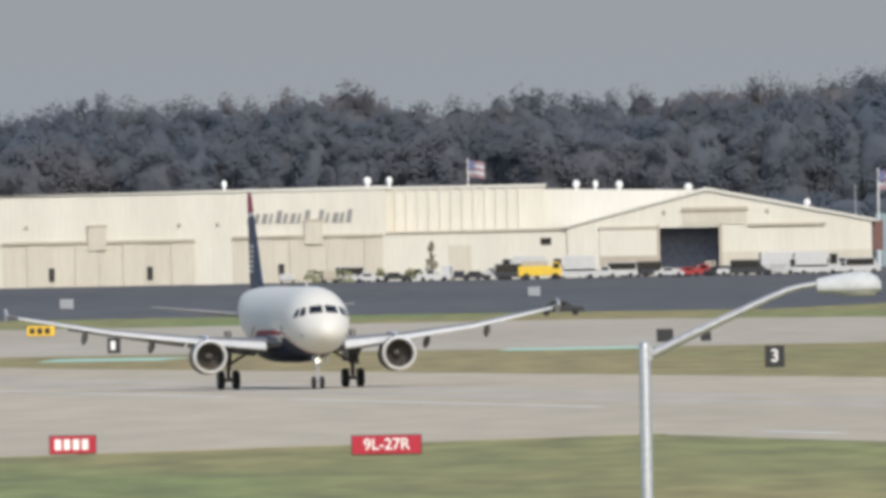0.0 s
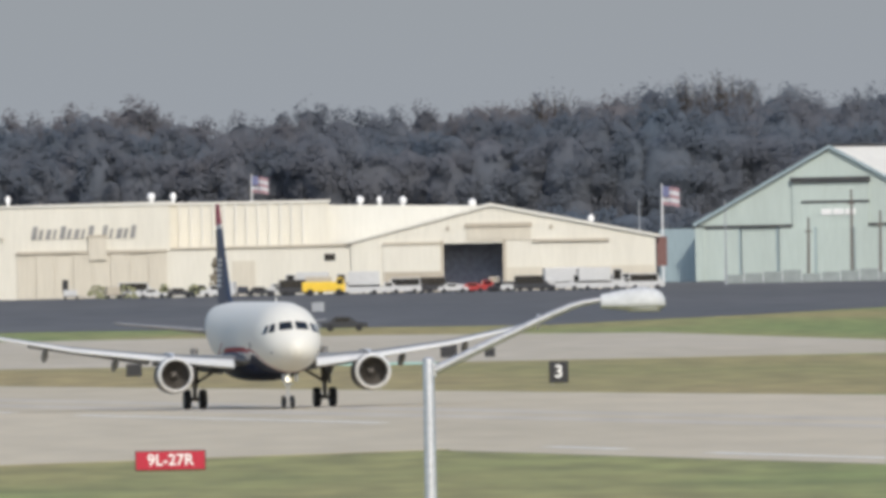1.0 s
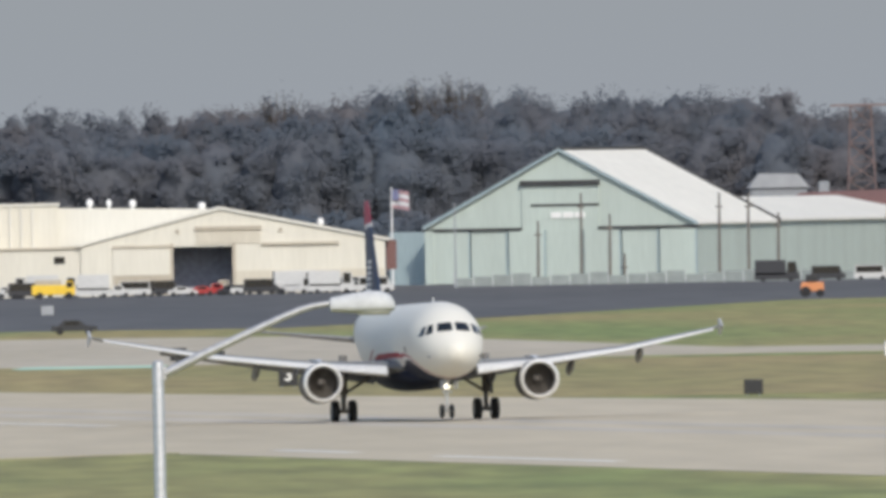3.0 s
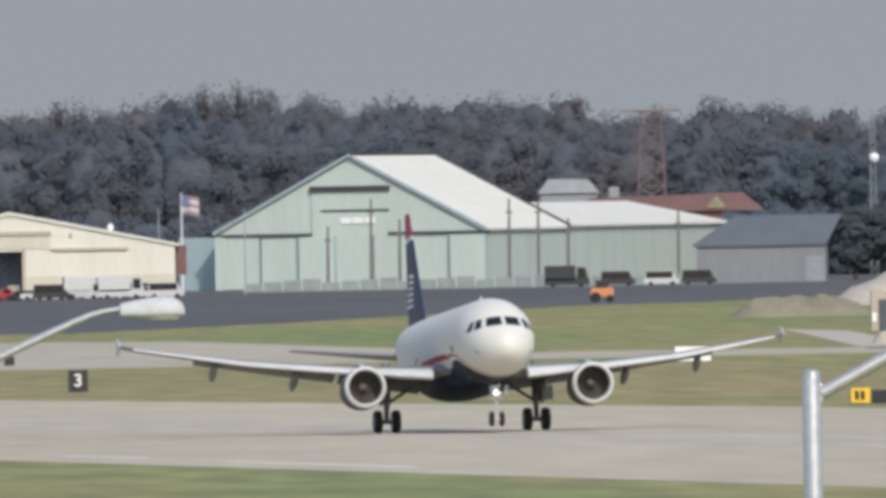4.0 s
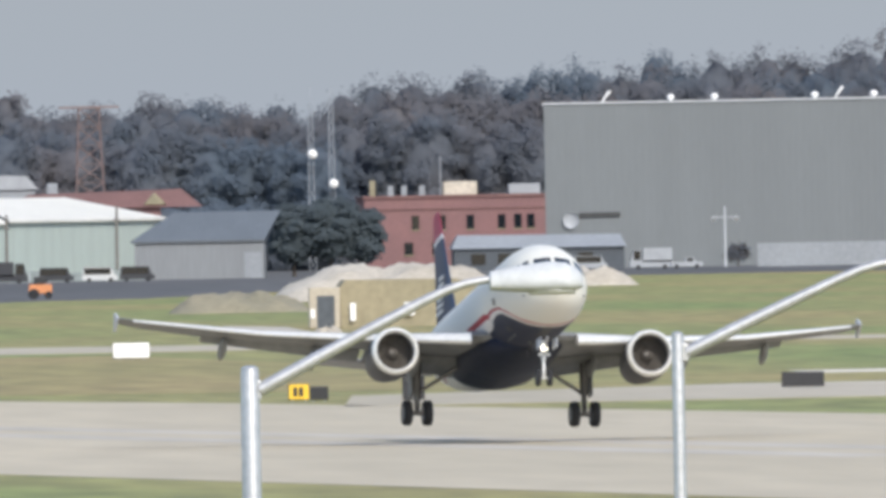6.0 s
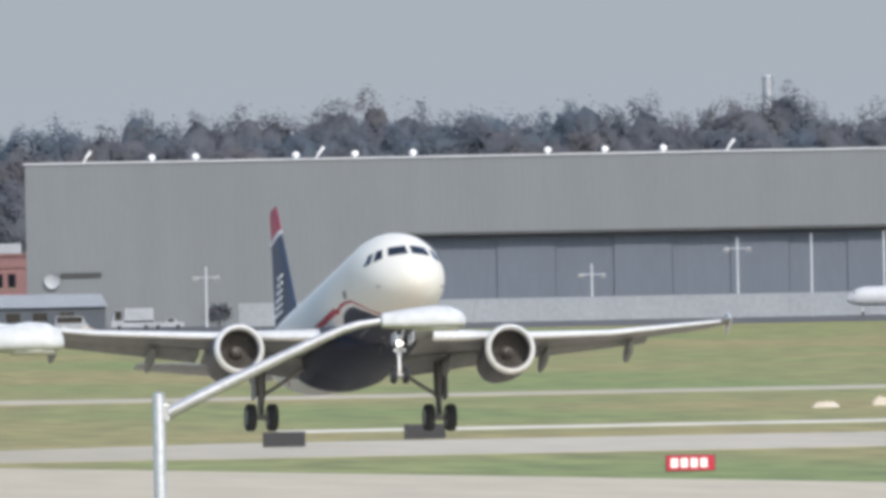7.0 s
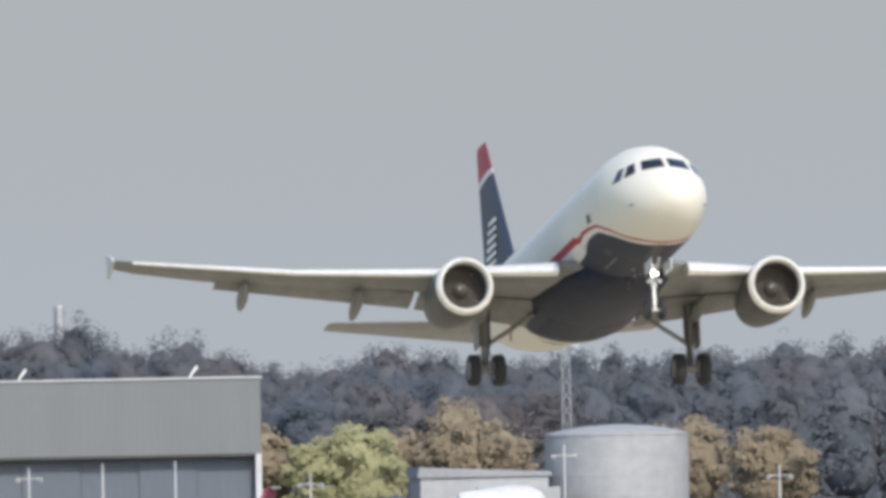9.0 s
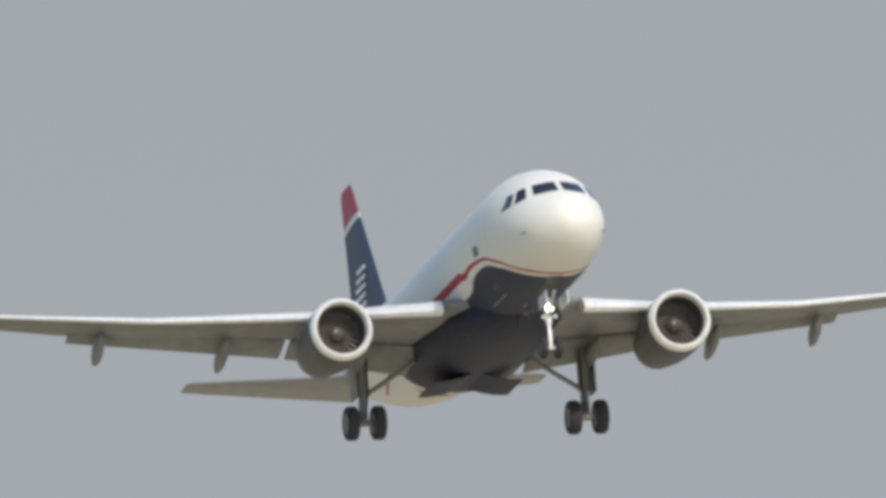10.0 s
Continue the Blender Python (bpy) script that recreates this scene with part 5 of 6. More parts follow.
lattice_tower(162.7, 4560, 30.0, 6.4, 3.6, RUST_STEEL, "red-oxide steel lattice tower standing before the woods", 9)
for x, dz in ((202.5, 21.0), (206.2, 15.6)):
    t = lattice_tower(x, 4560, 30.0, 1.3, 0.8, MAST_GREY, "slim grey steel aerial mast with a white dish", 14, False)
    part("dish", lathe([(0, 0.85), (-0.25, 0.65), (-0.4, 0.05)], (0.2, -1.3, dz), axis=(0, 1, 0), u=(1, 0, 0), v=(0, 0, 1), n=20), SIGN_WHITE, t, "round white dish", smooth=True)
    part("aerial", tube([(0, 0, 30), (0, 0, 33)], 0.06, 6), MAST_GREY, t)
cell = lattice_tower(455.6, 4420, 36, 1.8, 1.2, MAST_GREY, "grey cell tower with antenna clusters above the trees", 14, False)
for z, r in ((38.2, 1.3), (33.6, 1.9)):
    for k in range(6):
        a = k * math.pi / 3
        part("antenna_panel", boxed(r * math.cos(a) - 0.25, r * math.sin(a) - 0.2, z - 0.9, r * math.cos(a) + 0.25, r * math.sin(a) + 0.2, z + 0.9), MAST_GREY, cell)
part("antenna_pole", tube([(0, 0, 36), (0, 0, 40.5)], 0.15, 6), MAST_GREY, cell)
tall = thing("distant_silo", "tall pale grey silo rising above far trees", "silo", pose(406.8, 4900, 0))
part("shaft", tube([(0, 0, 0), (0, 0, 44.6)], [1.1, 1.0], 16), MAST_GREY, tall, smooth=True)
part("cap", tube([(0, 0, 44.6), (0, 0, 45.2)], [1.15, 0.8], 16), MAST_GREY, tall)


def flag(x, y, h, w, fh):
    f = thing("flag_pole", "white flag pole with a red, white and blue flag", "flag", pose(x, y, 0), "flags by the hangars")
    part("pole", tube([(0, 0, 0), (0, 0, h)], [0.16, 0.1], 8), SIGN_WHITE, f)
    for i in range(5):
        z0 = h - 0.4 - fh * (i + 1) / 5
        rr = [[(w * k / 6 + 0.1, 0.25 * math.sin(k * 1.3), z0 - 0.04 * k * k * 0.3 + q) for q in (0, fh / 5)] for k in range(7)]
        rings_ = [[a, b, (b[0], b[1] + 0.03, b[2]), (a[0], a[1] + 0.03, a[2])] for a, b in rr]
        part("flag_stripe", loft(rings_), FLAG_RED if i % 2 == 0 else GREY_PAINT, f)
    part("flag_canton", boxed(0.1, -0.3, h - 0.4 - fh * 0.55, w * 0.42, -0.27, h - 0.4), FLAG_BLUE, f)


flag(69.5, 4050, 16.3, 2.7, 3.0)
flag(4.2, 4080, 19.2, 2.6, 2.6)
for x, h in ((65.8, 13.8), (79.5, 13.6)):
    p = thing("thin_mast", "thin pale mast beside the hangar", "mast", pose(x, 4050, 0))
    part("pole", tube([(0, 0, 0), (0, 0, h)], [0.16, 0.1], 8), MAST_GREY, p)


# ---- tanks and sheds at the far end ----
def storage_tank(x, y, r, h):
    t = thing("storage_tank", "large grey-white fuel storage tank with a low domed roof", "tank", pose(x, y, 0))
    shell = part("shell", lathe([(0, r), (h, r)], (0, 0, 0), axis=(0, 0, 1), u=(1, 0, 0), v=(0, 1, 0), n=64), TANK_GREY, t, smooth=True)
    part("dome", lathe([(h, r + 0.15), (h + 0.3, r + 0.1), (h + 1.0, r * 0.75), (h + 1.6, r * 0.45), (h + 1.9, 0.05)], (0, 0, 0), axis=(0, 0, 1), u=(1, 0, 0), v=(0, 1, 0), n=64), TANK_GREY, t, "pale low dome", smooth=True)
    for k in range(1, 5):
        part("seam", lathe([(h * k / 5, r + 0.02), (h * k / 5 + 0.12, r + 0.06), (h * k / 5 + 0.24, r + 0.02)], (0, 0, 0), axis=(0, 0, 1), u=(1, 0, 0), v=(0, 1, 0), n=64), TANK_GREY, t)


storage_tank(454.8, 4330, 12.3, 17.2)
g = thing("pale_metal_building", "pale grey metal building with a shallow roof beside the tank", "building", pose(430.3, 4310, 0))
part("wall", boxed(-11.3, 0, 0, 10.6, 20, 10.6), TANK_GREY, g)
part("roof", prism([(-11.8, 10.5), (11.2, 10.5), (11.0, 11.2), (-11.5, 12.3)], -0.5, 20.5), FENCE_PALE, g)
part("lower_wing", boxed(-2, -6, 0, 12, 0, 8.6), TANK_GREY, g)
part("door", boxed(-8.5, -0.1, 0, -4.0, 0.05, 5.5), FENCE_PALE, g)

g = thing("low_pale_shed", "long low pale shed behind the bushes on the apron", "shed", pose(400, 4345, 0))
part("wall", boxed(-11.5, 0, 0, 11, 9, 5.6), FENCE_PALE, g)
part("roof", prism([(-12, 5.6), (11.5, 5.6), (11.3, 6.2), (-11.8, 6.5)], -0.4, 9.4), TANK_GREY, g, "pale flat roof")
for x in (-8, -2, 4):
    part("shed_door", boxed(x, -0.12, 0, x + 3.4, 0.02, 3.9), HANGAR_GREY, g)


def marker_post(x, y):
    p = thing("marker_post", "white marker post with a red band before the tank", "post", pose(x, y, 0), "marker posts before the tank")
    part("post", tube([(0, 0, 0), (0, 0, 1.3)], 0.14, 8), CAR_WHITE, p)
    part("band", tube([(0, 0, 0.7), (0, 0, 1.0)], 0.15, 8), CAR_RED, p)


for x in (431.6, 432.8, 434.0, 435.2, 436.4, 442.0):
    marker_post(x, 4270)


# ---- vehicles ----
def car(x, y, mat, label, kind="car", turn=0.0, name="car"):
    dims = {"car": (4.6, 1.8, 0.75, 1.45), "pickup": (5.4, 1.95, 0.95, 1.8), "van": (5.6, 2.0, 1.0, 2.4), "truck": (7.2, 2.4, 1.3, 3.2)}
    L, W, sill, top = dims[kind]
    c = thing(name, label, kind, pose(x, y, 0.02, 0, 0, turn), "parked vehicles on the apron")
    low = [(-L / 2, 0.35), (L / 2, 0.35), (L / 2, sill), (L / 2 - 0.2, sill + 0.12), (-L / 2 + 0.1, sill + 0.15), (-L / 2, sill)]
    part("body", prism(low, -W / 2, W / 2), mat, c)
    cab = {"car": (-1.7, -1.0, 0.5, 1.3), "pickup": (-0.4, -0.1, 1.1, 1.7), "van": (-2.7, -2.6, 1.8, 2.4), "truck": (1.6, 1.7, 3.0, 3.4)}[kind]
    part("cabin", prism([(cab[0], sill + 0.1), (cab[3], sill + 0.1), (cab[2], top), (cab[1], top)], -W / 2 + 0.1, W / 2 - 0.1), mat, c)
    for s in (-1, 1):
        part("side_glass", boxed(cab[1] + 0.1, min(s * (W / 2 - 0.1), s * (W / 2 - 0.06)), sill + 0.22, cab[2] - 0.05, max(s * (W / 2 - 0.1), s * (W / 2 - 0.06)), top - 0.12), GLASS_DARK, c)
    if kind == "truck":
        part("cargo_box", boxed(-3.5, -W / 2, 1.1, 1.4, W / 2, top + 0.3, 0.04), mat, c)
    for px in (-L * 0.31, L * 0.31):
        for s in (-1, 1):
            part("wheel", lathe([(-0.11, 0.02), (-0.11, 0.33), (0, 0.36), (0.11, 0.33), (0.11, 0.02)], (px, s * (W / 2 - 0.08), 0.36), axis=(0, 1, 0), u=(1, 0, 0), v=(0, 0, 1), n=14), TYRE, c)
    return c


FLEET = ((24.2, "pickup", CAR_WHITE), (29.5, "car", CAR_DARK), (31.6, "van", CAR_DARK), (34.6, "car", CAR_WHITE), (37.4, "car", CAR_RED), (39.4, "pickup", CAR_RED), (44.6, "pickup", CAR_WHITE),
         (48.0, "car", CAR_DARK), (52.2, "truck", CAR_WHITE), (57.4, "truck", CAR_WHITE), (61.8, "pickup", CAR_WHITE), (8.2, "car", CAR_WHITE), (5.0, "car", CAR_DARK), (-1.5, "pickup", CAR_WHITE), (-7.5, "car", CAR_DARK), (-11.5, "car", CAR_WHITE),
         (27.0, "van", CAR_WHITE), (42.2, "car", CAR_DARK), (46.6, "van", CAR_DARK), (55.0, "van", CAR_WHITE), (59.6, "car", CAR_DARK), (64.2, "van", CAR_WHITE), (19.9, "truck", CAR_WHITE), (10.6, "van", CAR_DARK))
WORDS = {"car": "saloon car", "pickup": "pickup truck", "van": "van", "truck": "box truck"}
TONES = {id(CAR_WHITE): "white", id(CAR_DARK): "dark", id(CAR_RED): "red"}
for i, (x, k, m) in enumerate(FLEET):
    car(x, 3895 + (i % 3) * 9, m, f"{TONES[id(m)]} {WORDS[k]} parked before the cream hangar", k, (0, 180, 8)[i % 3], WORDS[k].replace(" ", "_"))
for i, x in enumerate((-14.2, -3.6, 2.4, 7.0, 12.2, 22.0, 26.0, 33.0, 50.4, 54.2, 60.8, 63.4)):
    k, m = (("pickup", CAR_WHITE), ("van", CAR_WHITE), ("car", CAR_DARK), ("truck", CAR_WHITE), ("pickup", CAR_DARK))[(i * 3 + 1) % 5]
    car(x, 3932 + (i % 2) * 8, m, f"{TONES[id(m)]} {WORDS[k]} parked close to the cream hangar", k, (4, 176, 90)[i % 3], WORDS[k].replace(" ", "_"))


def baggage_cart(x, y, tall, mat, label, turn):
    c = thing("equipment_cart", label, "cart", pose(x, y, 0.02, 0, 0, turn), "ground equipment before the hangar")
    part("bed", boxed(-1.3, -0.7, 0.45, 1.3, 0.7, 0.6, 0.03), DARK_METAL, c)
    part("housing", boxed(-1.2, -0.65, 0.6, 0.9, 0.65, tall, 0.06), mat, c)
    part("drawbar", tube([(1.3, 0, 0.5), (2.2, 0, 0.3)], 0.05, 6), DARK_METAL, c)
    for px in (-0.9, 0.9):
        for s in (-1, 1):
            part("wheel", lathe([(-0.09, 0.02), (-0.09, 0.2), (0, 0.22), (0.09, 0.2), (0.09, 0.02)], (px, s * 0.68, 0.22), axis=(0, 1, 0), u=(1, 0, 0), v=(0, 0, 1), n=12), TYRE, c)


for i, x in enumerate((-24.0, -17.5, -12.5, 0.6, 9.4, 17.6, 36.2, 41.2, 43.4, 49.2, 58.8, 65.6)):
    pale = i % 3 == 0
    baggage_cart(x, 3906 + (i % 3) * 11, (1.5, 1.9, 1.2, 2.3)[i % 4], CAR_WHITE if pale else TRIM_TAN if i % 3 == 1 else CAR_DARK, "white ground equipment cart on the apron" if pale else "tan ground equipment cart on the apron" if i % 3 == 1 else "dark ground equipment cart on the apron", (0, 12, 180, 75)[i % 4])
car(11.6, 2530, CAR_DARK, "dark saloon car standing at the apron edge", "car", 0, "saloon_car")
car(244.5, 4235, TANK_GREY, "white box truck parked by the low building", "truck", 180, "box_truck")
car(250.0, 4228, TANK_GREY, "white pickup truck parked by the low building", "pickup", 0, "pickup_truck")
car(234.5, 4238, TANK_GREY, "white van parked before the low building", "van", 0, "van")
car(456, 4290, CAR_WHITE, "white van parked before the storage tank", "van", 0, "van")
car(131, 4060, CAR_DARK, "dark box truck parked by the green hangar", "truck", 0, "box_truck")
for x, m in ((139.5, CAR_DARK), (146.5, CAR_WHITE), (152.5, CAR_DARK)):
    car(x, 4070, m, f"{TONES[id(m)]} van parked by the green hangar", "van", 0, "van")

y = thing("yellow_fire_truck", "bright yellow airport utility truck on the apron", "truck", pose(14.7, 3870, 0.02))
part("body", boxed(-3.3, -1.3, 0.6, 2.0, 1.3, 2.1, 0.1), YELLOW_BODY, y)
part("cab", prism([(1.9, 0.6), (3.3, 0.6), (3.3, 1.7), (2.9, 2.7), (1.9, 2.7)], -1.25, 1.25), YELLOW_BODY, y)
part("cab_glass", boxed(2.0, -1.29, 1.7, 2.9, -1.25, 2.5), GLASS_DARK, y)
part("equipment", boxed(-2.8, -1.0, 2.1, 1.2, 1.0, 2.9, 0.1), TRIM_TAN, y)
for px in (-2.1, 2.3):
    for s in (-1, 1):
        part("wheel", lathe([(-0.2, 0.02), (-0.2, 0.5), (0, 0.55), (0.2, 0.5), (0.2, 0.02)], (px, s * 1.15, 0.5), axis=(0, 1, 0), u=(1, 0, 0), v=(0, 0, 1), n=14), TYRE, y)

o = thing("orange_tractor", "orange mowing tractor with a dark cab on the apron edge", "tractor", pose(110.1, 3270, 0.02))
part("bonnet", boxed(-1.5, -0.6, 0.7, 1.4, 0.6, 1.9, 0.1), ORANGE_BODY, o)
part("cab", boxed(-0.9, -0.7, 1.9, 0.5, 0.7, 2.9, 0.08), SIGN_AND_BAY_BLACK, o)
part("mudguard", boxed(-1.6, -0.95, 0.9, -0.4, 0.95, 1.4, 0.1), ORANGE_BODY, o)
for px, r in ((-0.95, 0.7), (0.95, 0.5)):
    for s in (-1, 1):
        part("wheel", lathe([(-0.18, 0.02), (-0.18, r * 0.93), (0, r), (0.18, r * 0.93), (0.18, 0.02)], (px, s * 0.85, r), axis=(0, 1, 0), u=(1, 0, 0), v=(0, 0, 1), n=16), TYRE, o)

r = thing("red_covered_machine", "bright red covered ground machine on the grass edge", "machine", pose(370.5, 4130, 0.02))
part("cover", loft([ring((x, 0, z), (0, 1, 0), (0, 0, 1), w, h, n=14) for x, z, w, h in ((-3.2, 1.5, 0.5, 0.5), (-2.6, 1.6, 1.2, 1.2), (-0.6, 1.7, 1.4, 1.35), (0.9, 1.3, 1.3, 1.0), (2.6, 1.0, 1.2, 0.8), (3.3, 0.8, 0.4, 0.4))]), RED_BODY, r, smooth=True)
for px in (-2, 2):
    part("skid", boxed(px - 0.3, -1.1, 0, px + 0.3, 1.1, 0.5), TYRE, r)


def regional_jet(x, y, turn):
    j = thing("regional_jet", "parked grey-white regional jet with a dark red tail", "airplane", pose(x, y, 0.02, 0, 0, turn) @ Matrix.Diagonal((0.78, 1.0, 1.2, 1)))
    prof = ((0, 0.05, 2.3), (0.8, 0.7, 2.4), (2.4, 1.2, 2.6), (4, 1.35, 2.7), (20, 1.35, 2.7), (24, 1.0, 3.0), (28, 0.35, 3.5), (28.6, 0.1, 3.6))
    part("fuselage", loft([ring((14 - d, 0, z), (0, 1, 0), (0, 0, 1), r_, n=20) for d, r_, z in prof]), JET_WHITE, j, smooth=True)
    part("cockpit_glass", boxed(12.0, -0.75, 3.0, 12.6, 0.75, 3.3), GLASS_DARK, j)
    bm = bmesh.new()
    loft([[(-9.5, -0.15, 3.4), (-14.0, -0.15, 3.6), (-14.0, 0.15, 3.6), (-9.5, 0.15, 3.4)], [(-13.6, -0.08, 7.8), (-16.0, -0.08, 7.8), (-16.0, 0.08, 7.8), (-13.6, 0.08, 7.8)]], bm=bm)
    part("fin", bm, material("dark_red_tail_paint", (0.20, 0.02, 0.05), 0.4, 0, 0.1, 1), j, "dark red fin")
    part("tailplane", boxed(-16.2, -4.2, 7.7, -14.2, 4.2, 7.85), JET_WHITE, j)
    for s in (-1, 1):
        part("wing", loft([aerofoil(2.2, 4.4, 1.9, s * 1.0, 0.12), aerofoil(-2.2, 1.4, 2.6, s * 10.5, 0.10)]), WING_GREY, j, smooth=True)
        part("engine", lathe([(1.6, 0.62), (1.4, 0.7), (0, 0.72), (-1.8, 0.45)], (-9, s * 2.0, 3.2), n=20), NAVY, j, smooth=True)
        part("main_gear", tube([(-1.5, s * 1.7, 2.0), (-1.5, s * 1.7, 0.4)], 0.12, 8), STRUT_METAL, j)
        part("wheel", lathe([(-0.15, 0.02), (-0.15, 0.36), (0, 0.4), (0.15, 0.36), (0.15, 0.02)], (-1.5, s * 1.7, 0.4), axis=(0, 1, 0), u=(1, 0, 0), v=(0, 0, 1), n=14), TYRE, j)
    part("nose_gear", tube([(10.5, 0, 1.8), (10.5, 0, 0.3)], 0.1, 8), STRUT_METAL, j)
    part("wheel", lathe([(-0.12, 0.02), (-0.12, 0.26), (0, 0.3), (0.12, 0.26), (0.12, 0.02)], (10.5, 0, 0.3), axis=(0, 1, 0), u=(1, 0, 0), v=(0, 0, 1), n=12), TYRE, j)


regional_jet(372, 4200, 180)


# ---- woods and trees ----
def leaf_cloud(rng, n, clumps, size, middle=None):
    """n small leaf faces strewn over clumps (centre, radii), lying roughly along each clump's and the whole crown's surface."""
    k = len(clumps)
    centres, radii = np.array([q[0] for q in clumps]), np.array([q[1] for q in clumps])
    area = (radii[:, 0] * radii[:, 2]) ** 0.75
    pick = rng.choice(k, n, p=area / area.sum())
    c, r = centres[pick], radii[pick]
    d = rng.normal(size=(n, 3))
    d[:, 1] -= 0.45
    d /= np.linalg.norm(d, axis=1, keepdims=True)
    p = c + d * r * (0.45 + 0.55 * rng.random((n, 1)))
    out = c - (centres.mean(axis=0) if middle is None else np.array(middle))
    out /= np.linalg.norm(out, axis=1, keepdims=True) + 1e-6
    # the blades turn towards the light
    nrm = 0.35 * d + 0.45 * out + np.array((0.15, -0.7, 0.6)) + 0.22 * rng.normal(size=(n, 3))
    u = np.cross(nrm, rng.normal(size=(n, 3)))
    u /= np.linalg.norm(u, axis=1, keepdims=True)
    v = np.cross(nrm, u)
    v /= np.linalg.norm(v, axis=1, keepdims=True)
    s = size * (0.6 + 0.8 * rng.random((n, 1)))
    return np.stack((p - u * s, p + v * s * 0.7, p + u * s, p - v * s * 0.7), 1)


def blob_mesh(fine):
    bm = bmesh.new()
    bmesh.ops.create_icosphere(bm, subdivisions=fine, radius=1)
    v = np.array([q.co for q in bm.verts])
    f = np.array([[q.index for q in p.verts] for p in bm.faces])
    bm.free()
    return v, f


ROUND_BLOB, ROUGH_BLOB = blob_mesh(2), blob_mesh(1)


def foliage_mass(rng, clumps, fill=0.78):
    """Rough inner masses of the clumps, as vertices and triangles."""
    vs, fs, base = [], [], 0
    for i, (c, r) in enumerate(clumps):
        v, f = ROUND_BLOB if i < 2 else ROUGH_BLOB
        k = (fill if i < 2 else 0.72) * (1 + 0.05 * rng.normal(size=(len(v), 1)))
        vs.append(np.array(c) + v * np.array(r) * k)
        fs.append(f + base)
        base += len(v)
    return np.concatenate(vs), np.concatenate(fs)


def tri_mesh(name, chunks):
    """One mesh out of (vertices, triangles, offset) chunks."""
    n, vs, fs = 0, [], []
    for v, f, off in chunks:
        vs.append(v + off)
        fs.append(f + n)
        n += len(v)
    v, f = np.concatenate(vs).astype(np.float32), np.concatenate(fs).astype(np.int32)
    me = bpy.data.meshes.new(name)
    me.vertices.add(len(v)), me.loops.add(3 * len(f)), me.polygons.add(len(f))
    me.vertices.foreach_set("co", v.ravel())
    me.loops.foreach_set("vertex_index", f.ravel())
    me.polygons.foreach_set("loop_start", np.arange(0, 3 * len(f), 3, dtype=np.int32))
    me.polygons.foreach_set("use_smooth", np.ones(len(f), dtype=bool))
    me.update(calc_edges=True)
    return me


def quads(name, q):
    me = bpy.data.meshes.new(name)
    n = len(q)
    me.vertices.add(4 * n), me.loops.add(4 * n), me.polygons.add(n)
    me.vertices.foreach_set("co", q.astype(np.float32).ravel())
    me.loops.foreach_set("vertex_index", np.arange(4 * n, dtype=np.int32))
    me.polygons.foreach_set("loop_start", np.arange(0, 4 * n, 4, dtype=np.int32))
    me.update(calc_edges=True)
    return me


def crown_clumps(rng, h, w, kind, count=46):
    """Clumps of a crown of height h and width w: a few leaders, each with lesser clumps round it, uneven and with gaps."""
    out = []
    if kind == "cone":
        for _ in range(count):
            f = rng.random()
            rr = w / 2 * (1 - f) ** 0.8
            a = rng.random() * 6.283
            out.append(((rr * math.cos(a) * 0.7, rr * math.sin(a) * 0.7, h * (0.08 + 0.9 * f)), (max(0.4, rr * 0.4), max(0.4, rr * 0.4), h * 0.06)))
        return out
    if kind == "bush":
        for _ in range(16):
            a, f = rng.random() * 6.283, rng.random()
            lim = w / 2 * math.sqrt(1 - (0.85 * f) ** 2)
            out.append(((lim * 0.75 * math.cos(a), lim * 0.6 * math.sin(a), h * (0.06 + 0.78 * f)), (w * 0.13, w * 0.13, h * 0.13)))
        return out
    # a broad core, clumps all over it, some of them breaking the outline
    out.append(((0, 0, h * 0.60), (w * 0.42, w * 0.42, h * 0.35)))
    out.append(((0, 0, h * 0.38), (w * 0.40, w * 0.40, h * 0.24)))
    for i in range(int(34 + w)):
        a, e = rng.random() * 6.283, math.asin(rng.uniform(-0.8, 0.99))
        k, f = 0.65 + 0.65 * rng.random(), rng.uniform(0.78, 0.99)
        wide = w * 0.45 * f * math.cos(e) ** 0.7
        p = (wide * math.cos(a), wide * math.sin(a), h * (0.58 + 0.34 * f * math.sin(e)))
        out.append((p, (w * 0.135 * k, w * 0.135 * k, h * 0.060 * k)))
    return out


TREELINE = ((-60, 30), (-17.3, 30.3), (-12.9, 32), (-4, 33.1), (-0.8, 30.2), (4, 33.6), (6.7, 30.5), (10.5, 33), (15.6, 34.5), (22.8, 34.5), (27, 34.4), (30.8, 34.6), (32.8, 32.9), (33.6, 29), (36.8, 31), (38.7, 33),
            (42, 31.1), (44.2, 29.5), (46, 34), (49.5, 36), (51.5, 33.5), (56, 37), (62, 38.5), (68, 40.2), (72.3, 38), (73.8, 34.5), (75.6, 38.7), (78.9, 36.6), (83.4, 40), (85.6, 37), (88.3, 37), (89.8, 32.5), (91.6, 30.5), (93.6, 34),
            (95.6, 35), (97.2, 32), (104, 33.5), (109, 33.5), (115, 35), (121, 37), (126, 34), (140, 33), (190, 33))


def top_of_woods(az):
    return float(np.interp(az, [a for a, _ in TREELINE], [z for _, z in TREELINE]))


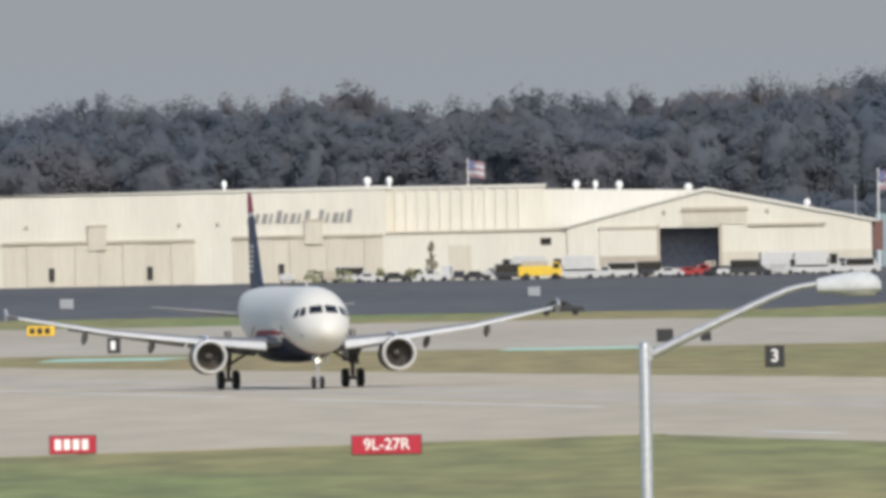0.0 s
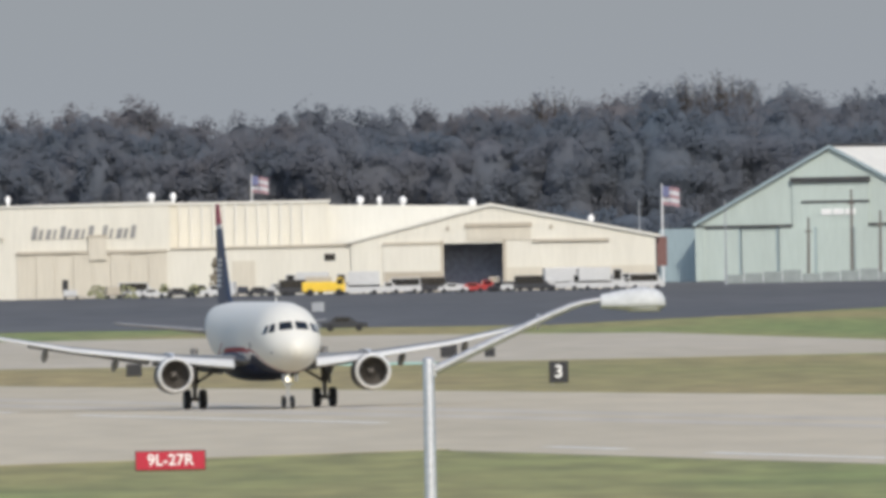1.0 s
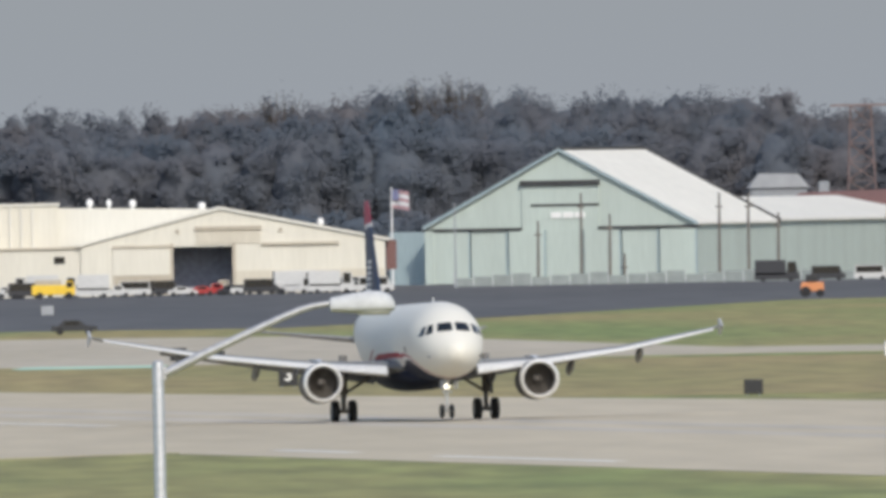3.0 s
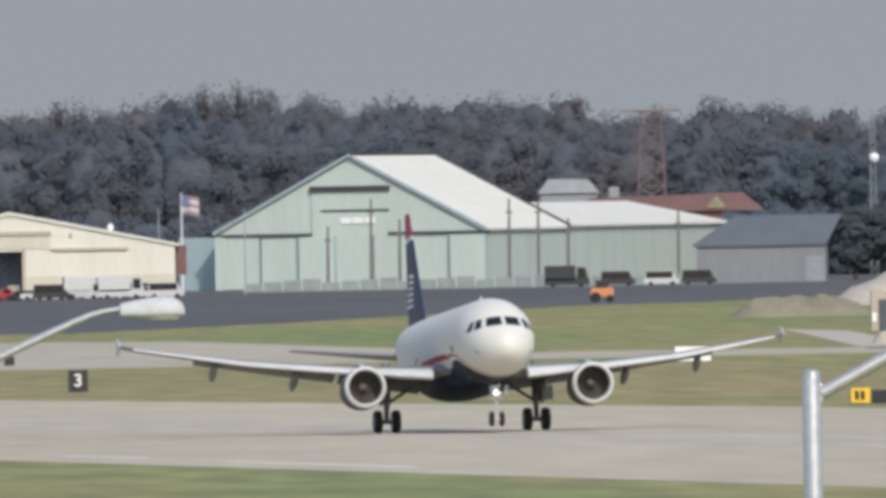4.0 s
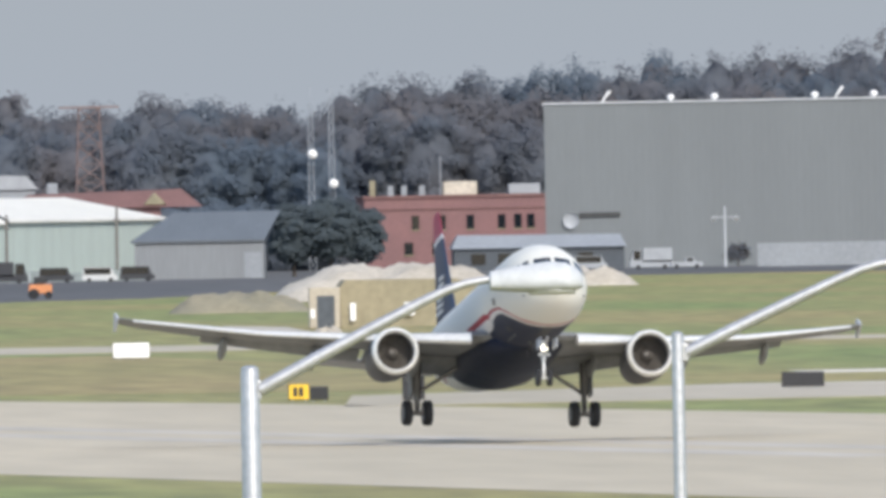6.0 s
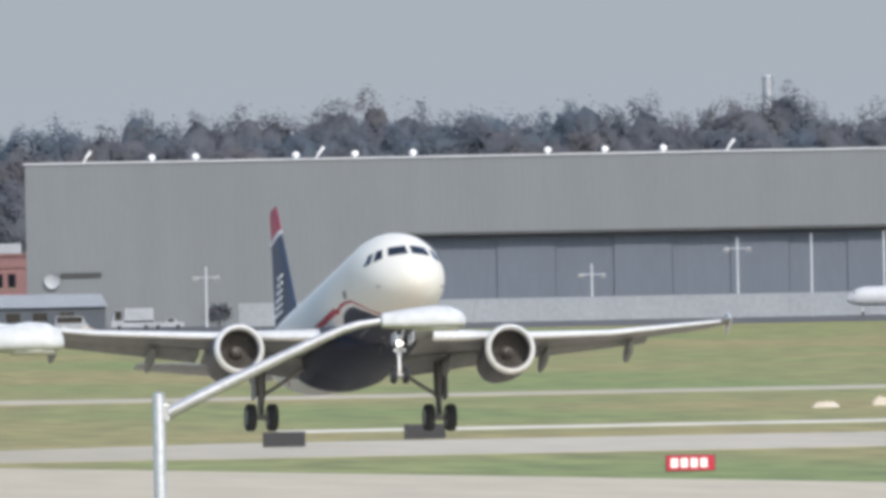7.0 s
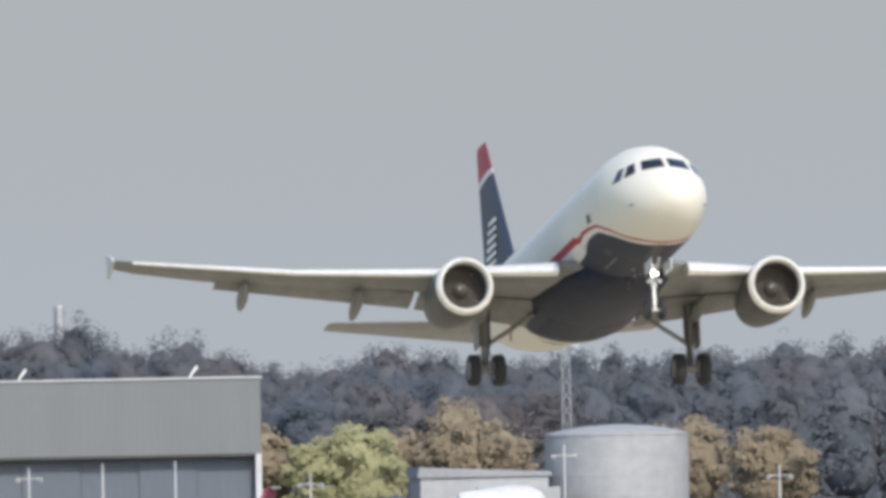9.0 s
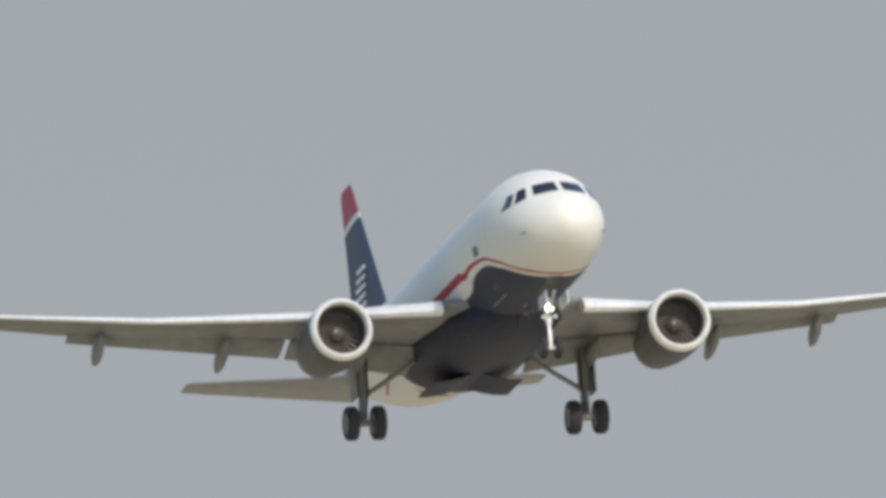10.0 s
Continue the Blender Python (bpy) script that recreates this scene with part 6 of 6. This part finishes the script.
def woods():
    rng = np.random.default_rng(7)
    cloud, masses, trunks = [], [], bmesh.new()
    for row, (dist, step, scale) in enumerate(((4630, 1.35, 0.87), (4680, 1.25, 1.0), (4750, 1.15, 1.10))):
        az = -25.0
        while az < 134:
            d = dist + rng.uniform(-14, 14)
            h = (10.4 + (top_of_woods(az) - 10.4) * d / 4650) * scale * rng.uniform(0.95, 1.04)
            w = rng.uniform(10, 18)
            x, y_ = d * math.sin(az / 1000), d * math.cos(az / 1000)
            clumps = crown_clumps(rng, h, w, "round")
            if row:
                clumps = [c for c in clumps if c[0][2] > 0.55 * h]
            q = leaf_cloud(rng, 2700 if row else 4700, clumps, 0.27, (0, 0, 0.5 * h))
            cloud.append(q + np.array((x, y_, 0.0)))
            masses.append((*foliage_mass(rng, clumps[:1 if row else 2]), np.array((x, y_, 0.0))))
            if row == 0:
                under = [((rng.uniform(-6, 6), rng.uniform(-3, 3), rng.uniform(1, 12)), (2.4, 1.8, 2.0)) for _ in range(16)]
                masses.append((*foliage_mass(rng, [((0, 6, 5), (9, 5, 9))]), np.array((x, y_ - 18, 0.0))))
                q = leaf_cloud(rng, 1300, under, 0.32, (0, 6, 4))
                cloud.append(q + np.array((x, y_ - 18, 0.0)))
            tube([(x, y_, 0), (x + rng.uniform(-0.6, 0.6), y_, h * 0.5), (x + rng.uniform(-1, 1), y_, h * 0.8)], [0.5, 0.35, 0.1], 5, trunks)
            az += step * rng.uniform(0.7, 1.3)
    ob = thing("woods", "dark autumn woodland along the far side of the airfield, leaves tinted with haze", "woods", kind="stuff")
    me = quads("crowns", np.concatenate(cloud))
    me.materials.append(LEAF_HAZE_TINT)
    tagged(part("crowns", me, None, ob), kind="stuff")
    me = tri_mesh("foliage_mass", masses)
    me.materials.append(LEAF_HAZE_TINT)
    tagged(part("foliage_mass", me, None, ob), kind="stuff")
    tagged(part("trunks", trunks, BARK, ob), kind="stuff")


woods()


def tree(x, y_, h, w, leaf, label, seed, kind="round", n=1800, size=0.5, bare=False, name="tree"):
    rng = np.random.default_rng(seed)
    t = thing(name, label, name, pose(x, y_, 0))
    bm = tube([(0, 0, 0), (0.1, 0, h * 0.3), (-0.1, 0.1, h * 0.6), (0.1, 0, h * 0.88)], [w * 0.035, w * 0.028, w * 0.018, w * 0.006], 8)
    clumps = crown_clumps(rng, h, w, kind)
    for c, _ in clumps:
        z = c[2] * 0.62
        tube([(0, 0, z), (c[0] * 0.5, c[1] * 0.5, z + (c[2] - z) * 0.6), c], [w * 0.014, w * 0.008, w * 0.003], 5, bm)
        if bare:
            for _ in range(5):
                e = Vector(c) + Vector(rng.normal(size=3)) * w * 0.12
                tube([Vector(c) * 0.85, e], [0.09, 0.03], 4, bm)
    part("trunk", bm, BARK, t, "dark trunk and limbs")
    me = quads("crown", leaf_cloud(rng, n, clumps, size * 0.75))
    me.materials.append(leaf)
    crown = part("crown", me, None, t)
    if not bare:
        me = tri_mesh("foliage_mass", [(*foliage_mass(rng, clumps if kind == 'bush' else clumps[:2], 0.78), np.zeros(3))])
        me.materials.append(leaf)
        tagged(part("foliage_mass", me, None, crown), kind="stuff")


for x, h, w, s in ((418.5, 21.5, 17.5, 31), (411, 18, 12, 32)):
    tree(x, 4420, h, w, LEAF_YELLOW, "broad yellow-green autumn tree beside the grey hangar", s, "round", 3600)
for x, y_, h, w, s in ((403, 4430, 22.5, 11, 41), (438, 4440, 26, 14, 42), (447, 4450, 22, 12, 46), (468, 4400, 20.5, 15, 43), (478, 4420, 22, 13, 44), (430, 4450, 21, 12, 45), (487, 4390, 20, 13, 47), (494, 4410, 18, 11, 48)):
    tree(x, y_, h, w, LEAF_ORANGE, "autumn tree with rusty orange leaves", s, "round", 2800)
for x, y_, h, w, s in ((396, 4440, 9, 14, 51), (424, 4400, 8, 9, 52), (501, 4380, 29, 17, 53), (510, 4380, 27, 16, 54)):
    tree(x, y_, h, w, LEAF_HAZE_TINT, "dark tree with haze-tinted leaves at the edge of the woods", s)
for x, h, w, s in ((182.5, 12.5, 10, 61), (188.5, 14.0, 11, 62), (194.0, 11.5, 9, 63)):
    tree(x, 4180, h, w, LEAF_EVERGREEN, "dense dark evergreen tree by the grey shed", s, "round", 3600)
for az, z, w, s in ((12.7, 37.5, 9, 71), (20.0, 39.5, 12, 72), (18.4, 38.5, 9, 73)):
    d = 4700
    tree(d * math.sin(az / 1000), d * math.cos(az / 1000), z + 2.5, w, LEAF_HAZE_TINT, "tall half-bare tree rising above the woods", s, "round", 500, 0.4, True)
for x, s in ((-15.5, 81), (-20, 82), (-9, 83), (-5, 84)):
    tree(x, 3925, 2.3, 3.6, LEAF_YELLOW, "low scrubby bush before the hangar door", s, "bush", 420, 0.22, name="bush")
tree(-1.8, 3930, 6.0, 2.6, LEAF_ORANGE, "small narrow tree before the cream wall", 85, "cone", 500, 0.25)
tree(263, 4300, 4.2, 4.5, LEAF_HAZE_TINT, "small dark bare tree before the grey hangar", 86, "round", 500, 0.3, True)
for x, h, w, s in ((391.2, 6.2, 6.6, 87), (401.0, 6.6, 8.6, 88), (417.5, 5.0, 6.0, 89)):
    tree(x, 4295, h, w, LEAF_HAZE_TINT, "dark rounded bush before the low pale shed", s, "bush", 1200, 0.35, name="bush")


# ---- motion of the airliner and its nose gear ----
def motions():
    rows = [(t, pose(x, y_, z, bank, -pitch, yaw - 90)) for t, x, y_, z, yaw, pitch, bank in (
        (0.0, -9.34, 1535.4, 0.03, 8.82, 0.00, 0.00),
        (0.5, -4.02, 1504.0, 0.03, 8.55, 0.00, 0.00),
        (1.0, 1.77, 1472.2, 0.03, 8.31, 0.00, 0.00),
        (1.5, 7.04, 1440.0, 0.03, 8.11, 0.00, 0.00),
        (2.0, 12.83, 1407.5, 0.03, 7.94, 0.00, 0.00),
        (3.5, 29.79, 1307.8, 0.03, 7.56, 1.85, 0.00),
        (4.0, 35.71, 1273.8, 0.03, 7.47, 3.23, 0.00),
        (4.5, 41.15, 1239.5, 0.03, 7.40, 4.80, 0.00),
        (5.0, 47.01, 1204.9, 0.03, 7.34, 7.76, 0.00),
        (5.5, 52.57, 1169.8, 0.35, 7.29, 8.55, -1.38),
        (6.2, 61.11, 1120.2, 1.51, 7.22, 9.45, -1.50),
        (7.5, 76.53, 1026.2, 5.84, 7.09, 10.43, -0.57),
        (8.0, 82.97, 989.4, 8.29, 7.03, 11.23, -0.09),
        (8.5, 88.65, 952.3, 10.86, 6.96, 11.30, -0.03),
        (9.0, 95.12, 914.7, 14.08, 6.88, 11.29, -0.69),
        (9.3, 98.77, 892.1, 15.92, 6.81, 11.62, -0.46),
        (9.5, 101.01, 876.9, 17.93, 6.60, 11.77, -0.96),
        (10.0, 106.72, 838.7, 20.31, 6.12, 12.12, 0.67),
    )]
    walk(airliner, rows)
    # the legs hang out as the weight comes off them
    walk(nose_gear, [(t, pose(11.03, 0, 1.95 - drop, 0, 0, 0)) for t, drop in ((0.0, 0), (3.0, 0), (3.8, 0.32), (10.0, 0.36))])
    for leg in main_gears:
        walk(leg, [(t, pose(0, 0, -drop)) for t, drop in ((0.0, 0), (4.8, 0), (5.6, 0.25), (6.4, 0.42), (10.0, 0.42))])

    for s, door in zip((-1, 1), bay_doors):
        walk(door, [(t, pose(-0.3, s * 0.18, AXIS - 2.455, -s * a, 0, 0)) for t, a in ((0.0, 0), (9.2, 0), (9.6, 9), (10.0, 24))])


motions()
